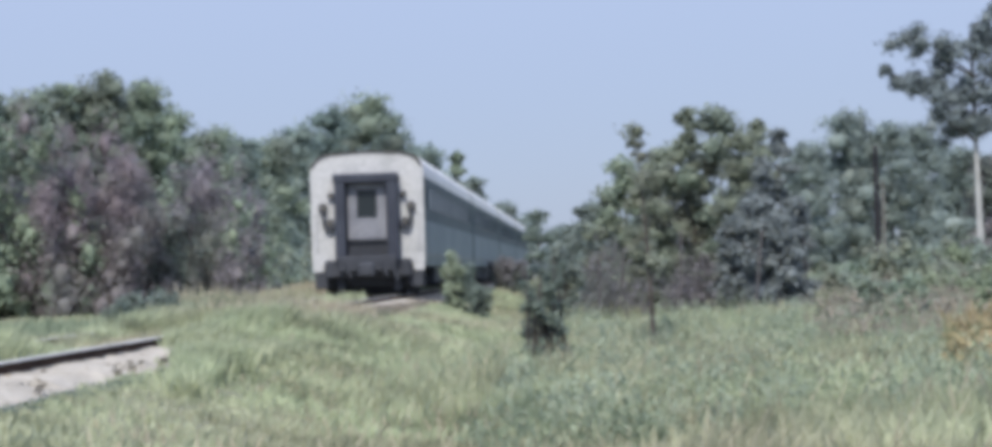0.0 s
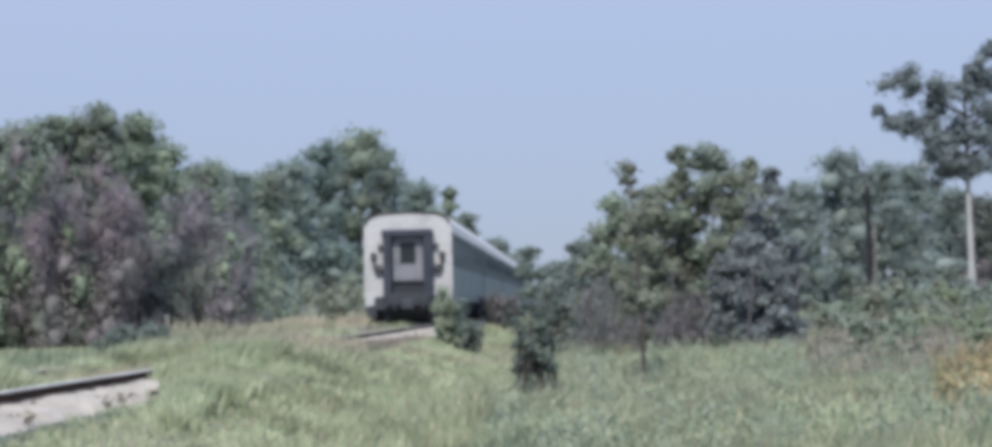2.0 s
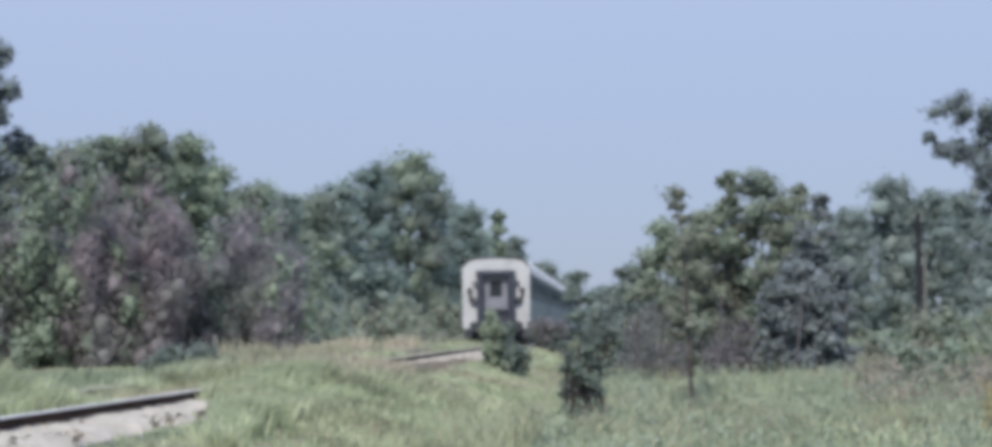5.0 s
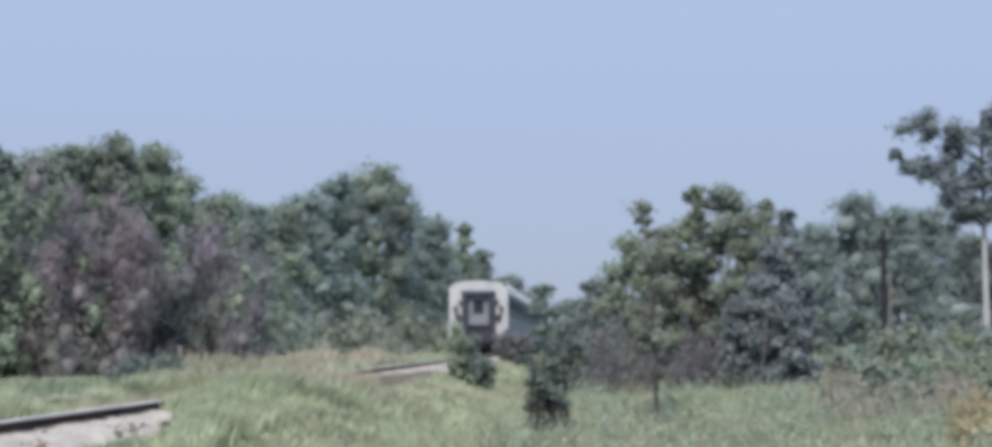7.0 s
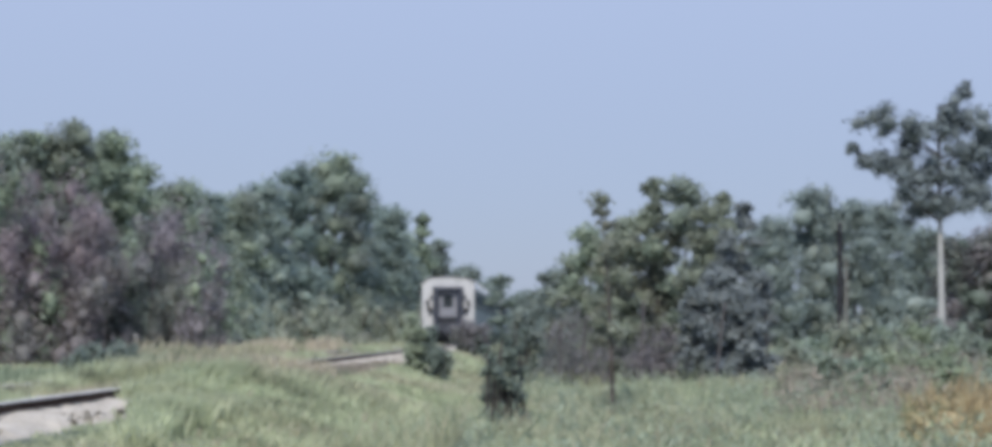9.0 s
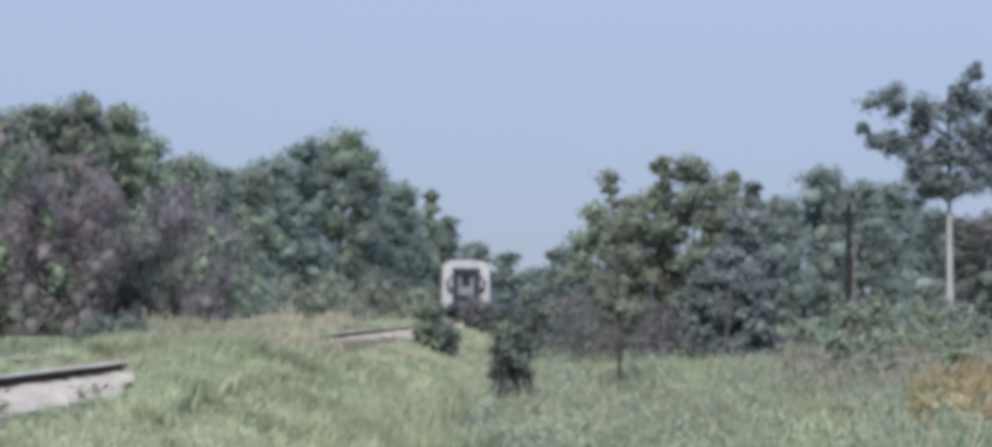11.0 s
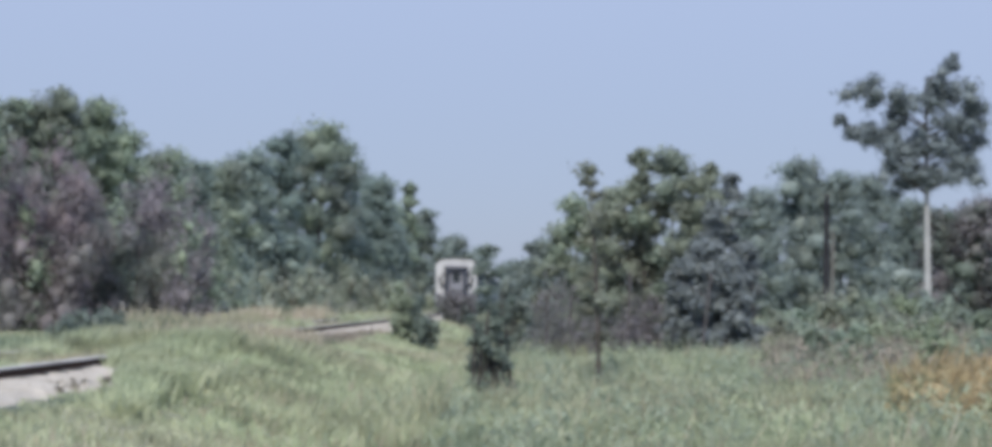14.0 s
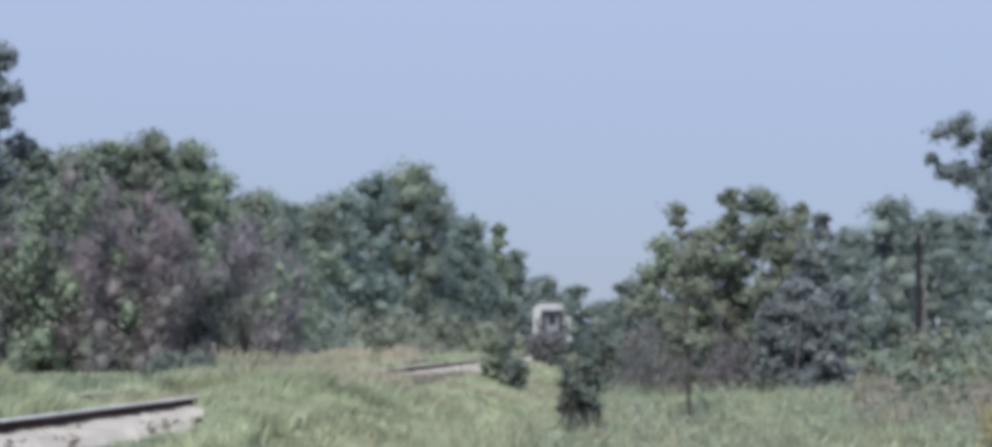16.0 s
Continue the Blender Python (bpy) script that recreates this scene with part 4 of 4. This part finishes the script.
PINE_WEST = [(0.0, 17.6, 0.9), (-0.8, 16.2, 1.0), (0.7, 15.6, 0.9), (-1.6, 14.6, 1.1), (0.3, 14.0, 1.0), (1.4, 12.9, 0.7), (-0.9, 12.6, 1.1), (-2.4, 12.2, 1.0), (0.6, 11.4, 0.9), (-0.4, 10.2, 1.1), (-1.8, 9.6, 1.1)]
grow_pine(-35.2, 141, 19.4, [(cx * 1.13, 1.6 + (cz - 1.6) * 1.13, r * 1.13) for cx, cz, r in PINE_WEST], rng, "tall dark pine at the edge of the wood", False, 0.2)


# ---- grass and weeds ----
def tufts(rng, x, y, height, blades, width, spread):
    """Bent blades of grass in tufts; each blade two quads, joined at the bend."""
    n = len(x)
    g = land(x, y)
    k = np.repeat(np.arange(n), blades)
    m = len(k)
    h = height[k] * (0.55 + 0.6 * rng.random(m))
    foot = np.stack([x[k] + rng.normal(size=m) * spread, y[k] + rng.normal(size=m) * spread, g[k] - 0.02], 1)
    a = rng.random(m) * 2 * np.pi
    out = np.stack([np.cos(a), np.sin(a), np.zeros(m)], 1) * (h * (0.12 + 0.35 * rng.random(m)))[:, None]
    wind = np.array([0.10, 0.0, 0.0]) * h[:, None]
    mid = foot + out * 0.35 + wind * 0.3 + np.stack([0 * h, 0 * h, h * 0.6], 1)
    top = foot + out + wind + np.stack([0 * h, 0 * h, h * (0.85 + 0.15 * rng.random(m))], 1)
    b = rng.random(m) * np.pi
    side = np.stack([np.cos(b), np.sin(b), np.zeros(m)], 1) * (width * (0.6 + 0.8 * rng.random(m)))[:, None]
    v = np.stack([foot - side * 0.6, foot + side * 0.6, mid + side, mid - side, top + side * 0.15, top - side * 0.15], 1)
    return v


def blades_mesh(name, v, material):
    n = len(v)
    me = bpy.data.meshes.new(name)
    me.vertices.add(6 * n)
    me.vertices.foreach_set("co", np.ascontiguousarray(v, dtype=np.float32).ravel())
    idx = (np.arange(n)[:, None] * 6 + np.array([0, 1, 2, 3, 3, 2, 4, 5])[None, :]).astype(np.int32)
    me.loops.add(8 * n)
    me.loops.foreach_set("vertex_index", idx.ravel())
    me.polygons.add(2 * n)
    me.polygons.foreach_set("loop_start", np.arange(0, 8 * n, 4, dtype=np.int32))
    me.update(calc_edges=True)
    me.materials.append(material)
    return me


def sow(name, count, ya, yb, left, right, height, blades, width, spread, material, label, rng, keep=None, power=1.0, tall=False):
    """Tufts between two distances; left and right give the strip's edges at each distance."""
    y = ya + (yb - ya) * rng.random(count) ** power
    x = left(y) + (right(y) - left(y)) * rng.random(count)
    if keep is not None:
        ok = keep(x, y, rng.random(count))
        x, y = x[ok], y[ok]
    d = x - track_x(y)
    grown = smooth_step(24, 28, y) * (1 - smooth_step(35, 41, y))       # the overgrown stretch
    low = 1 - (0 if tall else 0.78 - 0.28 * grown) * (1 - smooth_step(2.3, 5.0, d)) * (d > 0.4)
    swell = 0.8 + 0.25 * np.sin(x * 0.8 + 0.3 * y) + 0.2 * np.sin(y * 0.55 - x * 0.4)
    ob = new(name, blades_mesh(name, tufts(rng, x, y, height * low * np.clip(swell, 0.5, 1.3), blades, width, spread), material))
    tagged(ob, label, "grass", kind="stuff")
    return ob


def east_edge(y):
    return track_x(y) + 1.6 + 0.15 * np.sin(y * 0.5)


def far_east(y):
    return 0.238 * y + 0.8


sow("grass", 1300, -8, 13, lambda y: track_x(y) + 1.9, lambda y: track_x(y) + 16, 0.42, 14, 0.012, 0.12, GRASS, "field grass around the viewpoint", rng)
sow("grass", 3300, 13, 30, east_edge, far_east, 0.52, 17, 0.014, 0.13, GRASS, "tall pale green field grass", rng)
sow("grass", 4300, 29, 52, east_edge, far_east, 0.55, 14, 0.020, 0.16, GRASS, "tall pale green field grass", rng)
sow("grass", 3800, 50, 95, east_edge, far_east, 0.55, 10, 0.034, 0.22, GRASS, "tall pale green field grass", rng)
sow("grass", 1500, 90, 200, east_edge, far_east, 0.9, 12, 0.05, 0.35, GRASS, "pale grass of the far field", rng)
# dry seed heads that stand above the green
sow("dry_grass", 1100, 12, 60, east_edge, far_east, 0.72, 5, 0.010, 0.10, GRASS_TAN, "tan seed heads over the green grass", rng)
sow("weeds", 400, 19.4, 28.0, lambda y: track_x(y) + np.maximum(1.15, 6.08 - 0.188 * y), lambda y: track_x(y) + 2.25, 0.42, 14, 0.014, 0.08, GRASS, "weeds creeping over the ballast", rng, tall=True)
sow("weeds", 380, 25, 41, lambda y: track_x(y) - 2.5, lambda y: track_x(y) - 1.1, 0.58, 14, 0.018, 0.12, WEED_DARK, "dark weeds beyond the rails", rng)
sow("dry_grass", 420, 13, 26, lambda y: track_x(y) + 2.6, lambda y: track_x(y) + 7.0, 0.55, 8, 0.011, 0.10, GRASS_TAN, "tan dry stems by the bank", rng)
# weeds leaning over the ballast, higher than the rail
sow("weeds", 850, 26.9, 38.5, lambda y: track_x(y) + 0.95 + np.maximum(0.0, 28.6 - y) * 0.42, lambda y: track_x(y) + 3.2, 0.32, 16, 0.016, 0.10, GRASS, "tall weeds grown over the ballast shoulder", rng, tall=True)
sow("weeds", 500, 27, 44, lambda y: track_x(y) - 0.66, lambda y: track_x(y) + 0.2, 0.46, 14, 0.018, 0.06, GRASS_TAN, "dry weeds between the rails", rng, tall=True)
sow("dry_grass", 1300, 52, 84, lambda y: track_x(y) - 4.6, lambda y: track_x(y) - 1.75, 0.66, 18, 0.026, 0.18, GRASS_TAN, "tall tan grass on the far shoulder", rng)
for count, mat, h, wide, label in ((520, GRASS, 0.62, 0.30, "soft feathery pale green weeds in the grass"), (290, WEED_DARK, 0.60, 0.34, "darker green feathery weeds in the grass"), (290, LEAF_PALE, 0.76, 0.27, "tall pale plumes of feathery weed")):
    spots = [(y * (-0.06 + 0.29 * rng.random()), y) for y in (18 + 60 * rng.random(count) ** 1.2)]
    thicket("feathery_weeds", [p for p in spots if p[0] > track_x(p[1]) + 5.0], h, wide, mat, 145, 0.054, 0.22, 0.8, label, rng, "weeds")
# the far side of the track
sow("grass", 1800, 14, 60, lambda y: track_x(y) - 14, lambda y: track_x(y) - 1.25, 0.36, 13, 0.020, 0.15, GRASS, "grass beyond the track", rng)
sow("grass", 2600, 50, 200, lambda y: track_x(y) - 24, lambda y: track_x(y) - 1.6, 0.48, 10, 0.046, 0.3, GRASS, "grass between the track and the wood", rng)
sow("dry_grass", 1700, 44, 150, lambda y: track_x(y) - 5.5, lambda y: track_x(y) - 1.4, 0.42, 10, 0.036, 0.22, GRASS_TAN, "tan dry grass along the far shoulder", rng)
sow("weeds", 1300, 27, 130, lambda y: track_x(y) - 1.5, lambda y: track_x(y) + 0.1, 0.36, 12, 0.022, 0.08, GRASS, "short weeds between the rails", rng)
sow("brown_weeds", 260, 37, 45, lambda y: track_x(y) - 1.6, lambda y: track_x(y) + 1.4, 0.52, 14, 0.016, 0.12, WEED_BROWN, "brown weeds over the grown-in rails", rng, tall=True)
sow("dry_grass", 240, 36, 45, lambda y: track_x(y) - 1.8, lambda y: track_x(y) + 1.6, 0.6, 12, 0.014, 0.12, GRASS_TAN, "dry tan grass over the grown-in rails", rng, tall=True)
sow("weeds", 700, 13, 36, lambda y: track_x(y) - 0.98, lambda y: track_x(y) - 0.45, 0.62, 12, 0.014, 0.06, GRASS, "tall weeds over the far rail", rng, tall=True)
sow("weeds", 800, 13, 36, lambda y: track_x(y) - 0.5, lambda y: track_x(y) + 0.22, 0.38, 12, 0.014, 0.06, GRASS, "weeds along the far rail", rng, tall=True)
# darker and browner weeds
sow("weeds", 420, 24, 75, lambda y: track_x(y) + 4.0, far_east, 0.65, 16, 0.022, 0.16, WEED_DARK, "dark green weeds in the grass", rng)
# this row's dark leaf colour stands in for the shaded drop beside the ballast
sow("weeds", 900, 13, 28, lambda y: track_x(y) + 1.40, lambda y: track_x(y) + 1.72, 0.34, 10, 0.016, 0.05, LEAF_SAPLING, "weeds at the ballast edge, coloured dark for the shade there", rng)
sow("brown_weeds", 520, 33, 80, lambda y: 0.13 * y, lambda y: 0.25 * y, 0.85, 16, 0.018, 0.2, WEED_BROWN, "brown dying weeds in the rough ground", rng)
spots = [(y * (0.19 + 0.05 * rng.random()), y) for y in 25 + 6 * rng.random(16)]
thicket("golden_flowers", spots, 0.85, 0.22, WEED_GOLD, 170, 0.045, 0.6, 0.0, "golden flowering weeds", rng, "weeds")
spots = [(y * (0.135 + 0.115 * rng.random()), y) for y in 34 + 30 * rng.random(130)]
thicket("brown_stalks", spots, 0.95, 0.36, WEED_BROWN, 170, 0.06, 0.3, 0.4, "brown seeding weeds in the rough ground", rng, "weeds")
sow("brown_weeds", 200, 42, 56, lambda y: track_x(y) - 2.4, lambda y: track_x(y) - 1.3, 0.5, 14, 0.018, 0.14, WEED_BROWN, "brown weeds beside the far rail", rng)
sow("brown_weeds", 240, 38.5, 51, lambda y: track_x(y) + 0.98, lambda y: track_x(y) + 1.8, 0.26, 14, 0.018, 0.12, WEED_BROWN, "brown weeds over the ballast", rng, tall=True)
sow("weeds", 420, 26.4, 33, lambda y: track_x(y) + 0.85, lambda y: track_x(y) + 1.5, 0.55, 14, 0.016, 0.08, GRASS, "tall weeds hiding the rail", rng, tall=True)
sow("weeds", 260, 26.8, 31.5, lambda y: track_x(y) + 0.82, lambda y: track_x(y) + 1.2, 0.74, 14, 0.016, 0.06, GRASS, "tall weeds before the rail", rng, tall=True)
sow("brown_weeds", 260, 46, 64, lambda y: track_x(y) + 1.45, lambda y: track_x(y) + 1.9, 0.14, 14, 0.018, 0.08, WEED_BROWN, "low brown weeds along the ballast edge", rng, tall=True)
sow("brown_weeds", 320, 46, 80, lambda y: track_x(y) - 1.7, lambda y: track_x(y) - 0.9, 0.34, 14, 0.02, 0.1, WEED_BROWN, "brown weeds behind the rails", rng, tall=True)
sow("dry_grass", 90, 44, 56, lambda y: track_x(y) - 2.6, lambda y: track_x(y) - 1.2, 0.6, 16, 0.018, 0.14, GRASS_TAN, "dry pale grass beyond the rails", rng)
sow("weeds", 420, 50, 76, lambda y: track_x(y) + 1.45, lambda y: track_x(y) + 2.3, 0.20, 12, 0.02, 0.1, GRASS, "short grass along the ballast edge", rng)
sow("golden_weeds", 50, 26, 35, lambda y: 0.188 * y, lambda y: 0.25 * y, 0.9, 22, 0.02, 0.13, WEED_GOLD, "golden yellow flowering weeds", rng)


# ---- what moves: the train goes off along the track ----
REAR = [(0, 61.2), (2, 78.6), (4, 95.2), (7, 118.0), (9, 132.4), (12.5, 157.6), (16, 183.4)]


def rear_y(t):
    """Distance of the last coach's end along the view, smooth in time."""
    return float(np.interp(t, GRID_T, GRID_Y))


GRID_T = np.linspace(0, 16, 161)
_c = np.polyfit([a for a, b in REAR], [b for a, b in REAR], 3)
GRID_Y = np.polyval(_c, GRID_T)


def motions():
    along = math.cos(math.atan(SLOPE))
    for i, c in enumerate(coaches):
        rows = []
        for k in range(33):
            t = k * 0.5
            y = rear_y(t) + i * PITCH * along
            rows.append((t, pose(track_x(y), y, RAIL + 0.09, 0, 0, TURN)))
        walk(c, rows)
        for b in c.children:
            if not b.name.startswith("bogie"):
                continue
            for w in b.children:
                if w.name.startswith("wheelset"):
                    place = w.matrix_basis.translation.copy()
                    turn = [(f / FPS, pose(*place, -math.degrees((rear_y(f / FPS) - rear_y(0)) / along / 0.46))) for f in range(0, 481, 2)]
                    walk(w, turn)


motions()
